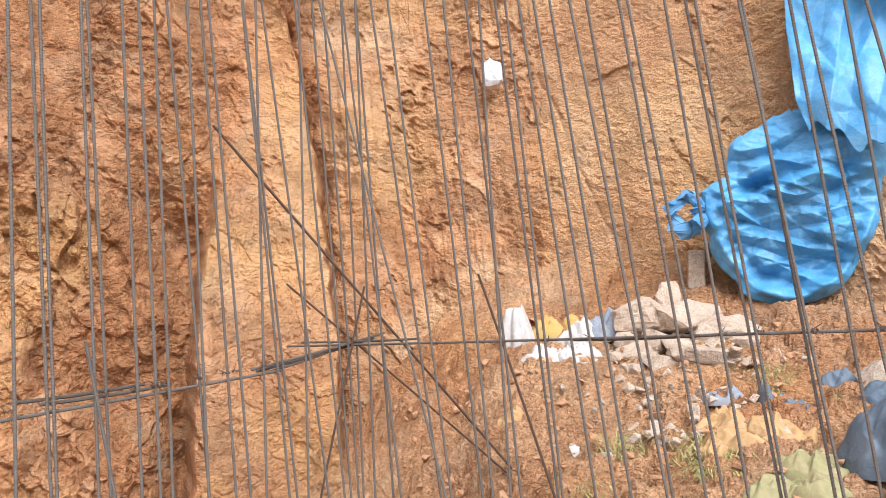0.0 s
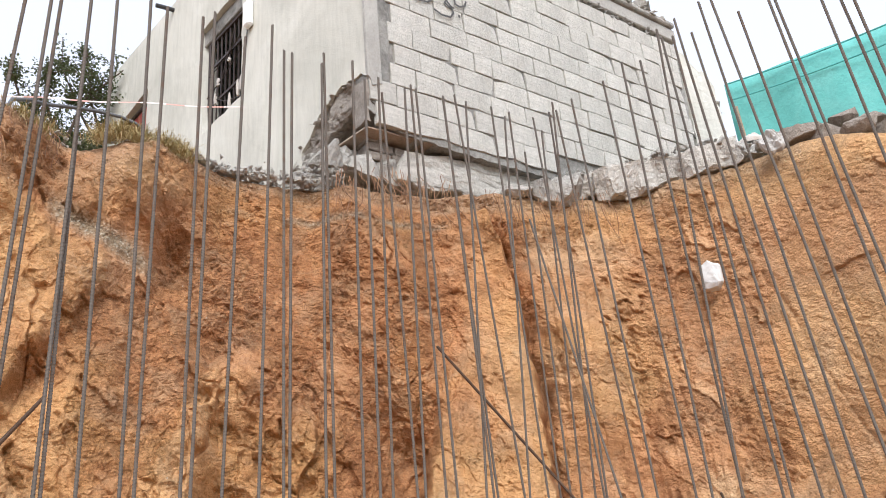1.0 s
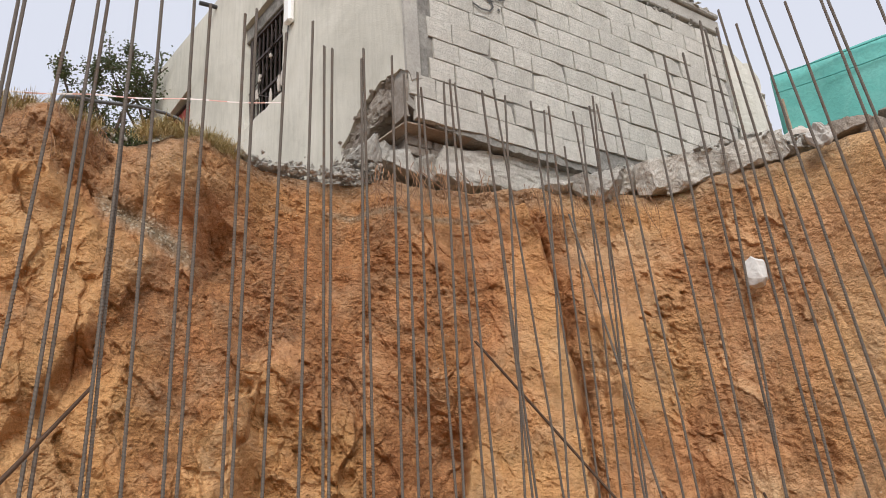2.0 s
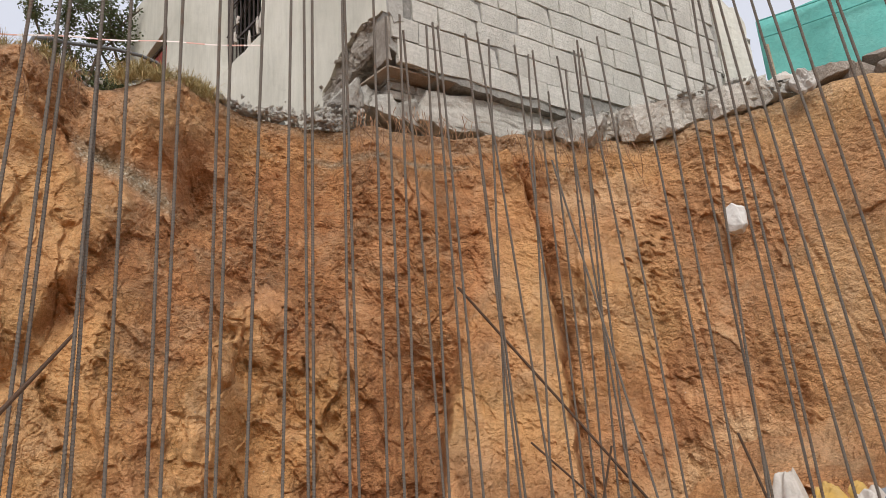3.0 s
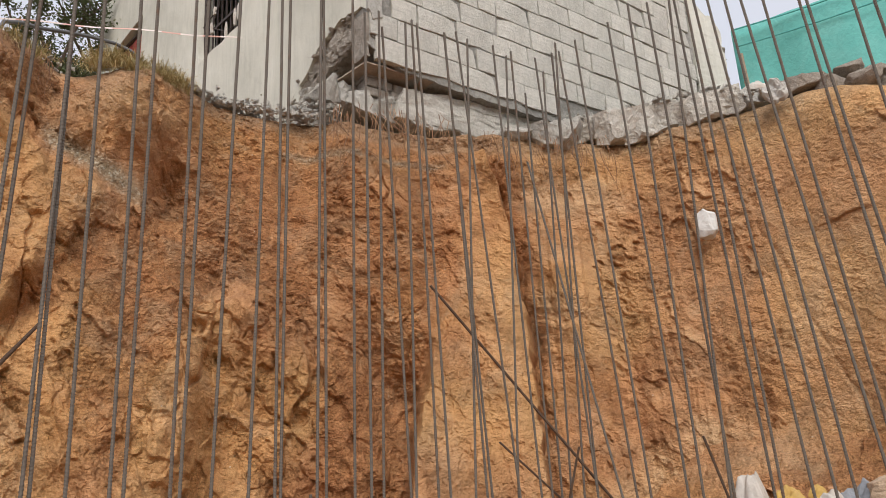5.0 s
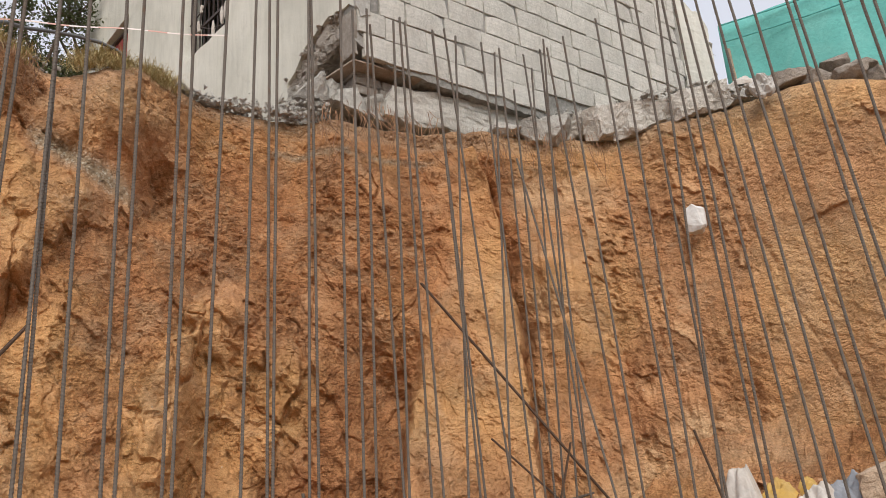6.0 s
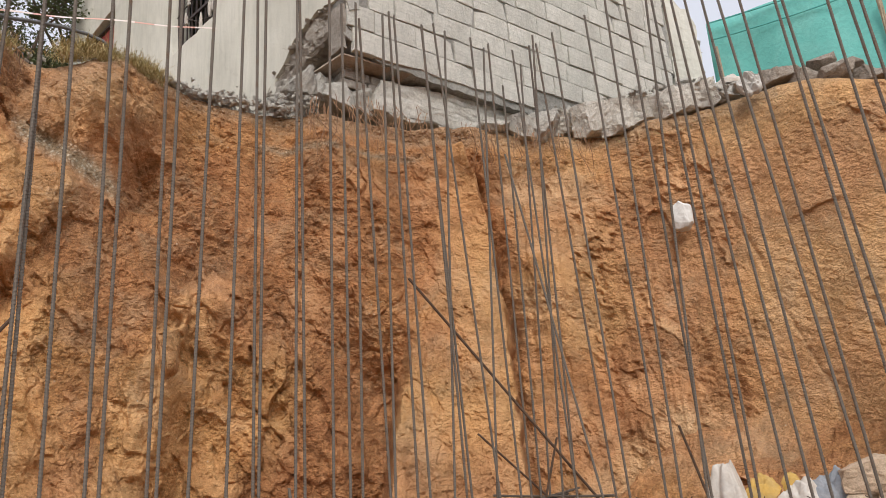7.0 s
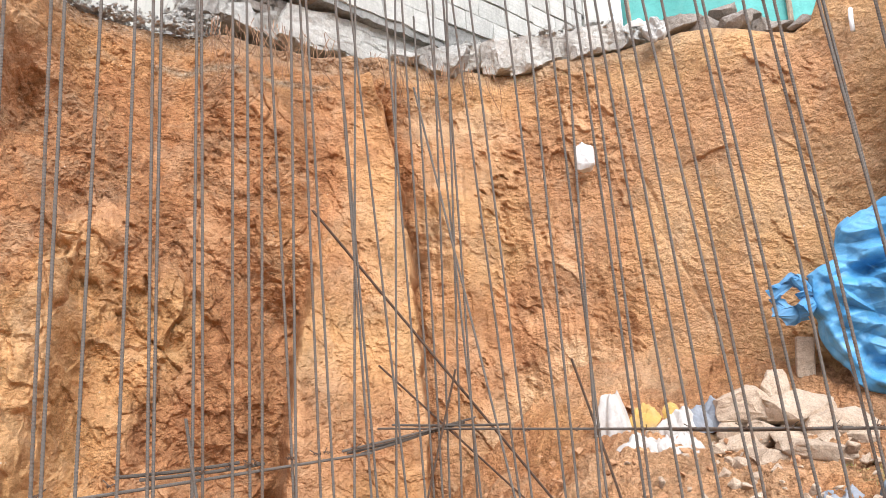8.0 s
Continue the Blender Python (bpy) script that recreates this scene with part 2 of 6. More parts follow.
def rock(rng, size, flat=1.0, points=14):
    """A broken angular lump with a rough skin, its base about at z = 0."""
    bm = bmesh.new()
    for _ in range(points):
        v = Vector((rng.gauss(0, 1), rng.gauss(0, 1), rng.gauss(0, 1))).normalized()
        c = 0.80
        v = Vector([max(-c, min(c, a)) / c for a in v]) * rng.uniform(0.86, 1.0)
        bm.verts.new((v.x * size[0] / 2, v.y * size[1] / 2, v.z * size[2] / 2))
    bmesh.ops.convex_hull(bm, input=bm.verts[:])
    bmesh.ops.delete(bm, geom=[v for v in bm.verts if not v.link_faces], context="VERTS")
    big = min(size)
    if max(size) > 0.18:
        for cuts in (2, 1):
            bmesh.ops.subdivide_edges(bm, edges=bm.edges[:], cuts=cuts, use_grid_fill=True)
            bmesh.ops.triangulate(bm, faces=bm.faces[:])
        seed = Vector((rng.uniform(0, 50), rng.uniform(0, 50), rng.uniform(0, 50)))
        for v in bm.verts:
            n = noise.noise_vector(v.co * 9 + seed) * 0.035 + noise.noise_vector(v.co * 30 + seed) * 0.045
            v.co += n * big
    else:
        bmesh.ops.bevel(bm, geom=bm.edges[:], offset=big * 0.05, segments=1, affect="EDGES")
        bmesh.ops.triangulate(bm, faces=bm.faces[:])
    low = min(v.co.z for v in bm.verts)
    bmesh.ops.translate(bm, vec=(0, 0, -low), verts=bm.verts[:])
    return bm


def polar(az, r, z=0.0):
    return Vector((r * math.sin(radians(az)), r * math.cos(radians(az)), z))


# ---- numeric noise for the earth ----
def hashed(ix, iy, iz, salt):
    h = (ix.astype(np.int64) * 73856093) ^ (iy.astype(np.int64) * 19349663) ^ (iz.astype(np.int64) * 83492791) ^ (salt * 2654435761)
    h = (h ^ (h >> 13)) * 1274126177
    h = (h ^ (h >> 16)) & 0xFFFFFF
    return h / float(0xFFFFFF)


def vnoise(p, salt=0):
    """Smooth value noise, -1 to 1, at an array of points."""
    i = np.floor(p).astype(np.int64)
    f = p - i
    f = f * f * f * (f * (f * 6 - 15) + 10)
    out = 0
    for a in (0, 1):
        for b in (0, 1):
            for c in (0, 1):
                w = (f[:, 0] if a else 1 - f[:, 0]) * (f[:, 1] if b else 1 - f[:, 1]) * (f[:, 2] if c else 1 - f[:, 2])
                out = out + w * hashed(i[:, 0] + a, i[:, 1] + b, i[:, 2] + c, salt)
    return out * 2 - 1


def fbm(p, octaves=4, salt=0, gain=0.5):
    out, amp, total = 0, 1.0, 0
    for k in range(octaves):
        out = out + amp * vnoise(p * 2.03 ** k, salt + k * 17)
        total += amp
        amp *= gain
    return out / total


def cells(p, salt=0):
    """Voronoi clods: distance to the nearest seed, to the second, and a tilted facet height."""
    i = np.floor(p).astype(np.int64)
    d1 = np.full(len(p), 9.0)
    d2 = np.full(len(p), 9.0)
    tilt = np.zeros(len(p))
    for a in (-1, 0, 1):
        for b in (-1, 0, 1):
            for c in (-1, 0, 1):
                j = (i[:, 0] + a, i[:, 1] + b, i[:, 2] + c)
                h = [hashed(*j, salt + k) for k in range(5)]
                q = np.stack([j[k] + h[k] for k in range(3)], 1)
                v = p - q
                d = np.sqrt((v * v).sum(1))
                near = d < d1
                d2 = np.where(near, d1, np.minimum(d2, d))
                tilt = np.where(near, (h[3] - 0.5) * 0.45 + v[:, 2] * (h[4] - 0.5) * 2.4 + v[:, 0] * (h[3] - 0.5) * 2.0, tilt)
                d1 = np.where(near, d, d1)
    return d1, d2, tilt


def facets(u, w, salt):
    """Continuous flat facets with creases between them, -1 to 1."""
    i, j = np.floor(u), np.floor(w)
    f, g = u - i, w - j
    h = [[hashed(i + a, j + b, i * 0, salt) for b in (0, 1)] for a in (0, 1)]
    low = h[0][0] * (1 - f - g) + h[1][0] * f + h[0][1] * g
    high = h[1][1] * (f + g - 1) + h[1][0] * (1 - g) + h[0][1] * (1 - f)
    return np.where(f + g < 1, low, high) * 2 - 1


def step01(x, a, b):
    t = np.clip((x - a) / (b - a), 0, 1)
    return t * t * (3 - 2 * t)


def bump_at(az, z, a0, z0, wa, wz):
    return np.exp(-(((az - a0) / wa) ** 2 + ((z - z0) / wz) ** 2))


def crinkle(u, w, seed, spacing, stretch=1.0, turn=0.0):
    """Heights -1 to 1 over flat facets that meet in sharp creases, like crumpled foil."""
    from mathutils.geometry import delaunay_2d_cdt
    r = random.Random(seed)
    a = (u * math.cos(turn) + w * math.sin(turn)) / spacing
    b = (w * math.cos(turn) - u * math.sin(turn)) / (spacing * stretch)
    spots, high = [], []
    for i in range(int(a.min()) - 2, int(a.max()) + 3):
        for j in range(int(b.min()) - 2, int(b.max()) + 3):
            spots.append(Vector((i + r.uniform(-0.45, 0.45), j + r.uniform(-0.45, 0.45))))
            high.append(r.uniform(-1, 1))
    made = delaunay_2d_cdt(spots, [], [], 0, 1e-6)
    co = np.array([v[:] for v in made[0]])
    h = np.array([high[k[0]] for k in made[3]])
    out = np.zeros(len(u))
    order = np.argsort(a)
    sa = a[order]
    for f in made[2]:
        p, q, s = co[f[0]], co[f[1]], co[f[2]]
        lo, hi = np.searchsorted(sa, min(p[0], q[0], s[0])), np.searchsorted(sa, max(p[0], q[0], s[0]), "right")
        if hi <= lo:
            continue
        k = order[lo:hi]
        det = (q[1] - s[1]) * (p[0] - s[0]) + (s[0] - q[0]) * (p[1] - s[1])
        if abs(det) < 1e-9:
            continue
        l1 = ((q[1] - s[1]) * (a[k] - s[0]) + (s[0] - q[0]) * (b[k] - s[1])) / det
        l2 = ((s[1] - p[1]) * (a[k] - s[0]) + (p[0] - s[0]) * (b[k] - s[1])) / det
        l3 = 1 - l1 - l2
        inside = (l1 >= -1e-6) & (l2 >= -1e-6) & (l3 >= -1e-6)
        out[k[inside]] = (l1 * h[f[0]] + l2 * h[f[1]] + l3 * h[f[2]])[inside]
    return out


# ---- the excavation: pit floor, cut bank and the ground above it ----
CREST_AZ = (-180, -120, -80, -60, -48, -40, -33, -29.6, -25.6, -21.5, -17, -14, -7, -3.6, 1, 5.6, 9, 12.6, 16.5, 20.8, 27, 30, 33.4, 37, 40, 44, 50, 60, 80, 120, 180)
CREST_R = (9, 8, 5.6, 4.6, 4.4, 4.5, 4.49, 4.44, 4.58, 4.51, 4.68, 4.9, 5.04, 5.03, 5.1, 5.36, 5.55, 5.69, 5.83, 5.75, 5.72, 5.64, 5.48, 5.45, 5.4, 5.3, 5.1, 4.9, 5.6, 8, 9)


def crest_radius(az):
    return np.interp(az, CREST_AZ, CREST_R)


def crest_height(az):
    return np.interp(az, (-180, -110, -75, -55, 31, 35, 38.6, 39.8, 41, 44, 52, 75, 110, 180), (1.2, 1.2, 3.6, 4.06, 4.1, 3.98, 3.84, 3.90, 4.18, 4.32, 4.2, 3.6, 1.2, 1.2))


def talus_height(az, r):
    right = np.interp(r, (1.5, 2.3, 3.1, 4.4, 4.8, 5.3, 6.0), (0.0, 0.58, 0.86, 1.22, 1.40, 1.68, 1.85))
    left = np.interp(r, (2.6, 4.0, 5.0, 6.0), (0.0, 0.18, 0.5, 0.7))
    w = step01(az, 4, 24) * (1 - step01(az, 62, 80))
    return left + (right - left) * w


def grid_mesh(name, co, cols, rows, material, attrs, closed, smooth=True):
    """One mesh from a grid of points, row by row."""
    idx = np.arange(cols * rows).reshape(rows, cols)
    if closed:
        idx = np.concatenate([idx, idx[:, :1]], 1)
    quads = np.stack([idx[:-1, :-1], idx[:-1, 1:], idx[1:, 1:], idx[1:, :-1]], -1).reshape(-1, 4)
    me = bpy.data.meshes.new(name)
    me.vertices.add(len(co))
    me.vertices.foreach_set("co", co.astype(np.float32).ravel())
    me.loops.add(quads.size)
    me.loops.foreach_set("vertex_index", quads.astype(np.int32).ravel())
    me.polygons.add(len(quads))
    me.polygons.foreach_set("loop_start", np.arange(0, quads.size, 4, dtype=np.int32))
    for key, values in attrs.items():
        me.attributes.new(key, "FLOAT", "POINT").data.foreach_set("value", values.astype(np.float32))
    me.materials.append(material)
    me.update(calc_edges=True)
    if smooth:
        me.shade_smooth()
    else:
        me.shade_flat()
    return me


def along_line(z, *knots):
    """Azimuth of a line given by (height, azimuth) knots."""
    return np.interp(z, [k[0] for k in knots], [k[1] for k in knots])


def patches(p, salt, stretch, scale):
    """Outline noise for crust plates: taller than wide, with angular broken edges."""
    out, amp = 0, 1.0
    for k in range(5):
        turn = 0.35 * math.sin(salt + 2.1 * k)
        a = (p[:, 0] * math.cos(turn) + p[:, 2] * math.sin(turn)) * scale * 2.1 ** k
        b = (p[:, 2] * math.cos(turn) - p[:, 0] * math.sin(turn)) * scale * 2.1 ** k / (1 + (stretch - 1) / (1 + k))
        out = out + amp * facets(a, b, salt * 7 + k)
        amp *= 0.62
    return out / 1.9


def cut_bank():
    az1 = np.concatenate([np.arange(-180, -38, 4.0), np.arange(-36, 54, 0.08), np.arange(56, 180, 4.0)])
    face = np.linspace(0, 1, 540)
    rim = np.array([0.02, 0.05, 0.09, 0.14, 0.2, 0.3, 0.45, 0.7, 1.0, 1.5, 2.5, 4, 8, 20, 60, 200, 900, 3500])
    rows, cols = len(face) + len(rim), len(az1)
    az = np.tile(az1, rows)
    zc, rc = crest_height(az), crest_radius(az)
    v = np.repeat(np.concatenate([face, np.ones(len(rim))]), cols)
    outward = np.repeat(np.concatenate([np.zeros(len(face)), rim]), cols)
    z = -0.2 + (zc + 0.2) * v
    r = rc - 0.12 * (zc - z)
    arc = az * (math.pi / 180) * 5.0
    p = np.stack([arc, r * 0.6, z], 1)
    wob = fbm(p * 1.1, 3, 5)
    jag = 0.45 * fbm(p * 3.2, 3, 9) + 0.20 * fbm(p * 11.0, 3, 10) + 0.30 * facets(arc / 0.11 + 0.6 * wob, z / 0.15, 900)
    azj, zj = az + 0.9 * jag, z + 0.07 * jag
    far_right = step01(azj, 25.5, 28.5)
    middle = step01(azj, 8.8, 10.5) * (1 - far_right)

    # -- the large forms --
    out = 0.07 * fbm(p * 0.9, 2, 11)
    ledge = 3.50 - (azj + 25.7) * 0.046
    under = 2.40 + (azj + 28.3) * 0.100
    boulder = step01(zj + 0.22 * jag + 0.10 * wob - under, -0.16, 0.16) * step01(ledge - zj, -0.03, 0.22) * (1 - step01(azj, -22.6, -20.2))
    out += 0.10 * boulder
    out -= 0.08 * np.exp(-((zj - under + 0.09) / 0.10) ** 2) * (1 - step01(azj, -26.2, -24.0))
    hump = bump_at(azj, zj, -21.2, 3.72, 3.8, 0.30) + 0.8 * bump_at(azj, zj, -30.5, 3.85, 4.0, 0.28)
    out += 0.22 * hump
    hollow = bump_at(azj, zj, -17.4, 3.34, 1.35, 0.26)
    out -= 0.26 * hollow
    spur_az = -13.1 - (2.71 - z) * 4.1
    s = azj - spur_az
    spur = np.where(s < 0, np.exp(-(s / 2.9) ** 2), np.exp(-(s / 2.5) ** 2)) * step01(zj, 0.3, 0.9) * (1 - step01(zj, 2.55, 2.85))
    out += 0.18 * spur
    left_edge = along_line(z, (0.3, -1.6), (1.2, -0.6), (1.55, -0.1), (2.74, 2.5), (3.4, 4.2), (3.9, 5.2))
    right_edge = along_line(z, (0.3, 9.7), (1.5, 9.5), (2.3, 9.3), (3.08, 8.6), (3.6, 7.7), (3.8, 7.2), (4.0, 6.2))
    u = np.clip((azj - left_edge) / (right_edge - left_edge), 0, 1)
    low = 1 - step01(z, 2.0, 3.0)
    body = step01(azj - left_edge, -0.35 - 0.6 * (1 - low), 0.35 + 1.6 * (1 - low)) * (1 - step01(azj - right_edge, -0.1, 0.28)) * (1 - 0.75 * step01(zj, 3.80, 3.95))
    out += body * (0.10 + 0.12 * low + 0.20 * u)
    groove = step01(azj - right_edge, 0.0, 0.25) * np.exp(-np.clip(azj - right_edge, 0, 30) / 1.3)
    out -= 0.20 * groove * (1 - step01(z, 3.5, 3.85))
    dark = step01(azj, -10.2 - (2.2 - z) * 2.0, -7.4 - (2.2 - z) * 2.0) * (1 - step01(azj - left_edge, -0.6, 0.2)) * (1 - step01(zj, 1.9, 2.6))
    out -= (0.05 + 0.22 * step01(azj, -5.0, 0.0) + 0.08 * (1 - step01(z, 1.2, 1.8))) * dark
    out += 0.10 * bump_at(azj, zj, -4.0, 3.2, 5.5, 0.5) + 0.10 * bump_at(azj, zj, -10.5, 2.6, 2.2, 0.35)
    out -= 0.06 * bump_at(azj, zj, 16.5, 2.7, 2.0, 0.5) - 0.08 * bump_at(azj, zj, 13.0, 2.9, 1.6, 0.9) - 0.07 * bump_at(azj, zj, 19.6, 2.3, 2.2, 0.8)
    out -= 0.16 * bump_at(az, z, 3.0, 4.0, 9.0, 0.10)

    # -- a pale smooth crust of plates over a crumbling redder layer --
    crumbly = 0.85 * step01(azj, -24.5, -20) * (1 - step01(s, -2.6, -0.8)) * (1 - step01(zj - under, -0.4, 0.1))
    crumbly = np.maximum(crumbly, 0.42 * bump_at(azj, zj, -4.5, 3.25, 6.5, 0.62))
    crumbly = np.maximum(crumbly, 0.9 * hollow)
    crumbly = np.maximum(crumbly, 0.40 * dark * step01(azj, -8, -4))
    crumbly = np.maximum(crumbly, 0.55 * bump_at(azj, zj, 24.0 - 0.8 * (2.6 - z), 2.45, 2.6, 0.85))
    crumbly = np.maximum(crumbly, 0.8 * groove)
    crumbly = np.maximum(crumbly, 0.75 * far_right * step01(zj, 2.05, 2.75))
    crumbly = np.maximum(crumbly, 0.7 * step01(zj, 3.68, 3.84))
    firm = np.clip(0.75 * boulder + 0.75 * spur + 0.68 * body + 0.8 * bump_at(azj, zj, -14.1, 3.53, 1.9, 0.24) + 0.35 * hump
                   + 0.6 * bump_at(azj, zj, 20.0, 2.78, 1.1, 0.36) + 0.4 * bump_at(azj, zj, 12.6, 2.9, 1.3, 0.8), 0, 1)
    lean = np.stack([p[:, 0] + 0.16 * p[:, 2], p[:, 1], p[:, 2]], 1)
    bent = lean + 0.03 * np.stack([fbm(p * 4, 3, 17), fbm(p * 4, 3, 18), fbm(p * 4, 3, 19)], 1) + 0.014 * np.stack([fbm(p * 22, 2, 27), fbm(p * 22, 2, 28), fbm(p * 22, 2, 29)], 1)
    plate = patches(bent, 61, 2.4, 1.9)
    bias = 0.08 + 0.50 * firm - 0.50 * crumbly + 0.16 * middle
    crust = step01(plate + bias, -0.02, 0.05)
    second = step01(patches(bent, 64, 2.0, 3.1) + bias - 0.12, 0.0, 0.06) * crust
    third = step01(patches(bent, 68, 2.6, 5.5) + 0.2 * bias - 0.05, 0.0, 0.10) * (0.3 + 0.7 * crust)
    arch_d = np.sqrt(((az - 21.2) / 0.95) ** 2 + ((z - 3.15) / 0.19) ** 2) + 0.12 * fbm(p * 9, 2, 67)
    arch = 1 - step01(np.where(z > 3.12, arch_d, np.abs(az - 21.2) / 0.95 + 0.12 * jag), 0.92, 1.05)
    arch *= step01(zj, 2.3, 2.75)
    crust, second = crust * (1 - arch), second * (1 - arch)
    out -= 0.045 * arch
    out += 0.013 * crust + 0.013 * second + 0.006 * third
    # flat fracture faces, larger where the ground is firm
    warp = p + 0.03 * np.stack([fbm(p * 2.3, 3, 21), fbm(p * 2.3, 3, 22), fbm(p * 2.3, 3, 23)], 1)
    q = warp + 0.012 * np.stack([fbm(p * 9, 2, 24), fbm(p * 9, 2, 25), fbm(p * 9, 2, 26)], 1)
    left_side = 1 - step01(azj, 8.0, 10.0)
    blocky = np.clip(left_side * (0.45 + 0.5 * dark + 0.7 * spur + 0.4 * boulder - 0.35 * body), 0, 1)
    for size, tall, amp, turn, salt in ((0.50, 1.9, 0.18, 0.22, 1), (0.26, 2.0, 0.125, -0.25, 2), (0.14, 1.7, 0.048, 0.18, 3), (0.075, 1.4, 0.021, 0.7, 4), (0.042, 1.3, 0.010, -0.5, 5)):
        a = (q[:, 0] * math.cos(turn) + q[:, 2] * math.sin(turn)) / size
        b = (q[:, 2] * math.cos(turn) - q[:, 0] * math.sin(turn)) / (size * tall)
        out += amp * (0.24 + 0.56 * blocky + 0.10 * middle - 0.13 * far_right) * facets(a, b, 500 + salt)
    # steep joints that open into cracks
    d1, d2, tilt = cells(np.stack([warp[:, 0] * 3.6 + 0.5 * warp[:, 2], warp[:, 2] * 1.9, warp[:, 0] * 0], 1) + 0.25 * np.stack([fbm(p * 6, 2, 31), fbm(p * 6, 2, 32), fbm(p * 6, 2, 33)], 1), 47)
    gape = step01(fbm(p * 1.3, 2, 35), -0.1, 0.25) * (0.35 + 0.65 * blocky) * (0.4 + 0.6 * crust)
    out -= 0.026 * gape * (1 - step01(d2 - d1, 0.0, 0.055))
    out += 0.075 * blocky * np.clip(tilt, -0.8, 0.8) * step01(d2 - d1, 0.0, 0.09)
    d1, d2, tilt = cells(np.stack([warp[:, 0] * 8.0, warp[:, 2] * 5.5, warp[:, 0] * 0], 1) + 0.3 * np.stack([fbm(p * 12, 2, 36), fbm(p * 12, 2, 37), fbm(p * 12, 2, 38)], 1), 48)
    out -= 0.014 * gape * (1 - step01(d2 - d1, 0.0, 0.07)) * step01(fbm(p * 2.6, 2, 39), 0.0, 0.25)
    out += 0.032 * blocky * np.clip(tilt, -0.8, 0.8) * step01(d2 - d1, 0.0, 0.12)
    # crumbs and wrinkles of the layer beneath
    bare = np.clip(1 - 0.72 * crust, 0, 1)
    heap = 0.35 + 0.95 * step01(fbm(p * 2.6, 3, 54), -0.25, 0.35)
    d1, d2, tilt = cells(q * np.array([11, 11, 12]) + 3.1, 53)
    out += bare * heap * (0.018 * left_side + 0.008 * middle + 0.003 * far_right) * np.clip(tilt, -0.6, 0.6) * step01(d2 - d1, 0.0, 0.16)
    d1, d2, tilt = cells(q * np.array([25, 25, 29]) + 5.7, 57)
    out += bare * heap * (0.014 * left_side + 0.009 * middle + 0.005 * far_right) * np.clip(tilt, -0.6, 0.6) * step01(d2 - d1, 0.0, 0.2)
    for size, amp, turn, salt in ((0.060, 0.010, 0.4, 7), (0.034, 0.007, -0.4, 8), (0.021, 0.0045, 0.1, 9)):
        a = (q[:, 0] * math.cos(turn) + q[:, 2] * math.sin(turn)) / size
        b = (q[:, 2] * math.cos(turn) - q[:, 0] * math.sin(turn)) / (size * 0.8)
        out += amp * (0.35 + 0.65 * bare) * (0.4 + 0.6 * heap) * (1 - 0.35 * far_right) * facets(a, b, 520 + salt)
    wrinkle = fbm(np.stack([arc * 15 + 2.5 * wob, z * 34, arc * 2], 1), 3, 71)
    out += bare * (0.003 * left_side + 0.004 * middle + 0.005 * far_right) * wrinkle
    # shallow claw marks of the digger on the crust
    scrape = fbm(np.stack([arc * 9 + 0.5 * wob + 0.25 * z, z * 0.6, z * 0], 1), 4, 73)
    out += (0.050 * middle + 0.016 * body + 0.008) * scrape
    out += 0.006 * fbm(p * 18, 3, 77)
    # a pale undercut crack far over on the dry side
    notch_z = 3.02 + 0.020 * (az - 31.0) + 0.05 * wob
    out += 0.030 * step01(zj - notch_z, 0.0, 0.025) * (1 - step01(zj - notch_z, 0.05, 0.4)) * step01(az, 29.8, 31.2) * (1 - step01(az, 33.0, 34.2))
    rill = np.exp(-((azj - along_line(z, (1.5, 31.5), (2.1, 29.9), (2.9, 27.3), (3.4, 26.3))) / 0.22) ** 2)
    out -= 0.014 * rill

    # -- the lip rolls over into the ground above --
    over = np.clip(outward / 0.25, 0, 1)
    ease = (1 - over) * (0.15 + 0.85 * step01(az, -38, -36) * (1 - step01(az, 53, 56)))
    r = r - out * ease + outward
    dip = 0.07 * np.exp(-((az + 24.5) / 2.5) ** 2)
    zc = zc - dip
    z = np.minimum(z, zc)
    lip = np.where(outward > 0, 0.10, 0.10 * np.exp(-((zc - z) / 0.06)))
    r = r + lip
    top = zc + 0.05 * fbm(np.stack([arc * 2.0, outward * 2.0, arc * 0], 1), 3, 81) * np.where(outward < 20, 1, 0)
    rise = np.interp(outward, (0, 0.25, 1.5, 8, 60), (0, 0.02, 0.16, 0.5, 1.0)) * np.where(zc > 3, 1.0, 0.0)
    z = np.where(outward > 0, top + rise, z)

    # -- colour of the ground: red clay, ochre clay, pale dry crust, grey gravel --
    stain = fbm(p * 1.5, 3, 91)
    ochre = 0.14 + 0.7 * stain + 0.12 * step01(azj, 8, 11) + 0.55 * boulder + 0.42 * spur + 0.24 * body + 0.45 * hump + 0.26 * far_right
    # hollow redder; recess and groove too, partly putting their shade into the clay
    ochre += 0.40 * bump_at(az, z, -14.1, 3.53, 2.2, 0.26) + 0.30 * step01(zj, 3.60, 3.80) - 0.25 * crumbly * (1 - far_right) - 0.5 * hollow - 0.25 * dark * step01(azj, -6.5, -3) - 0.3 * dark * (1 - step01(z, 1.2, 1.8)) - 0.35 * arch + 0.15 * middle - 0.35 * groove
    runs = fbm(np.stack([arc * 3.6 + 0.5 * wob + 0.3 * z, z * 0.5, arc * 0], 1), 4, 95)
    tone = 0.45 + 0.5 * step01(runs, -0.15, 0.3) * (0.4 + 0.6 * middle)
    wear = step01(fbm(p * 1.9, 4, 99), -0.35, 0.35)
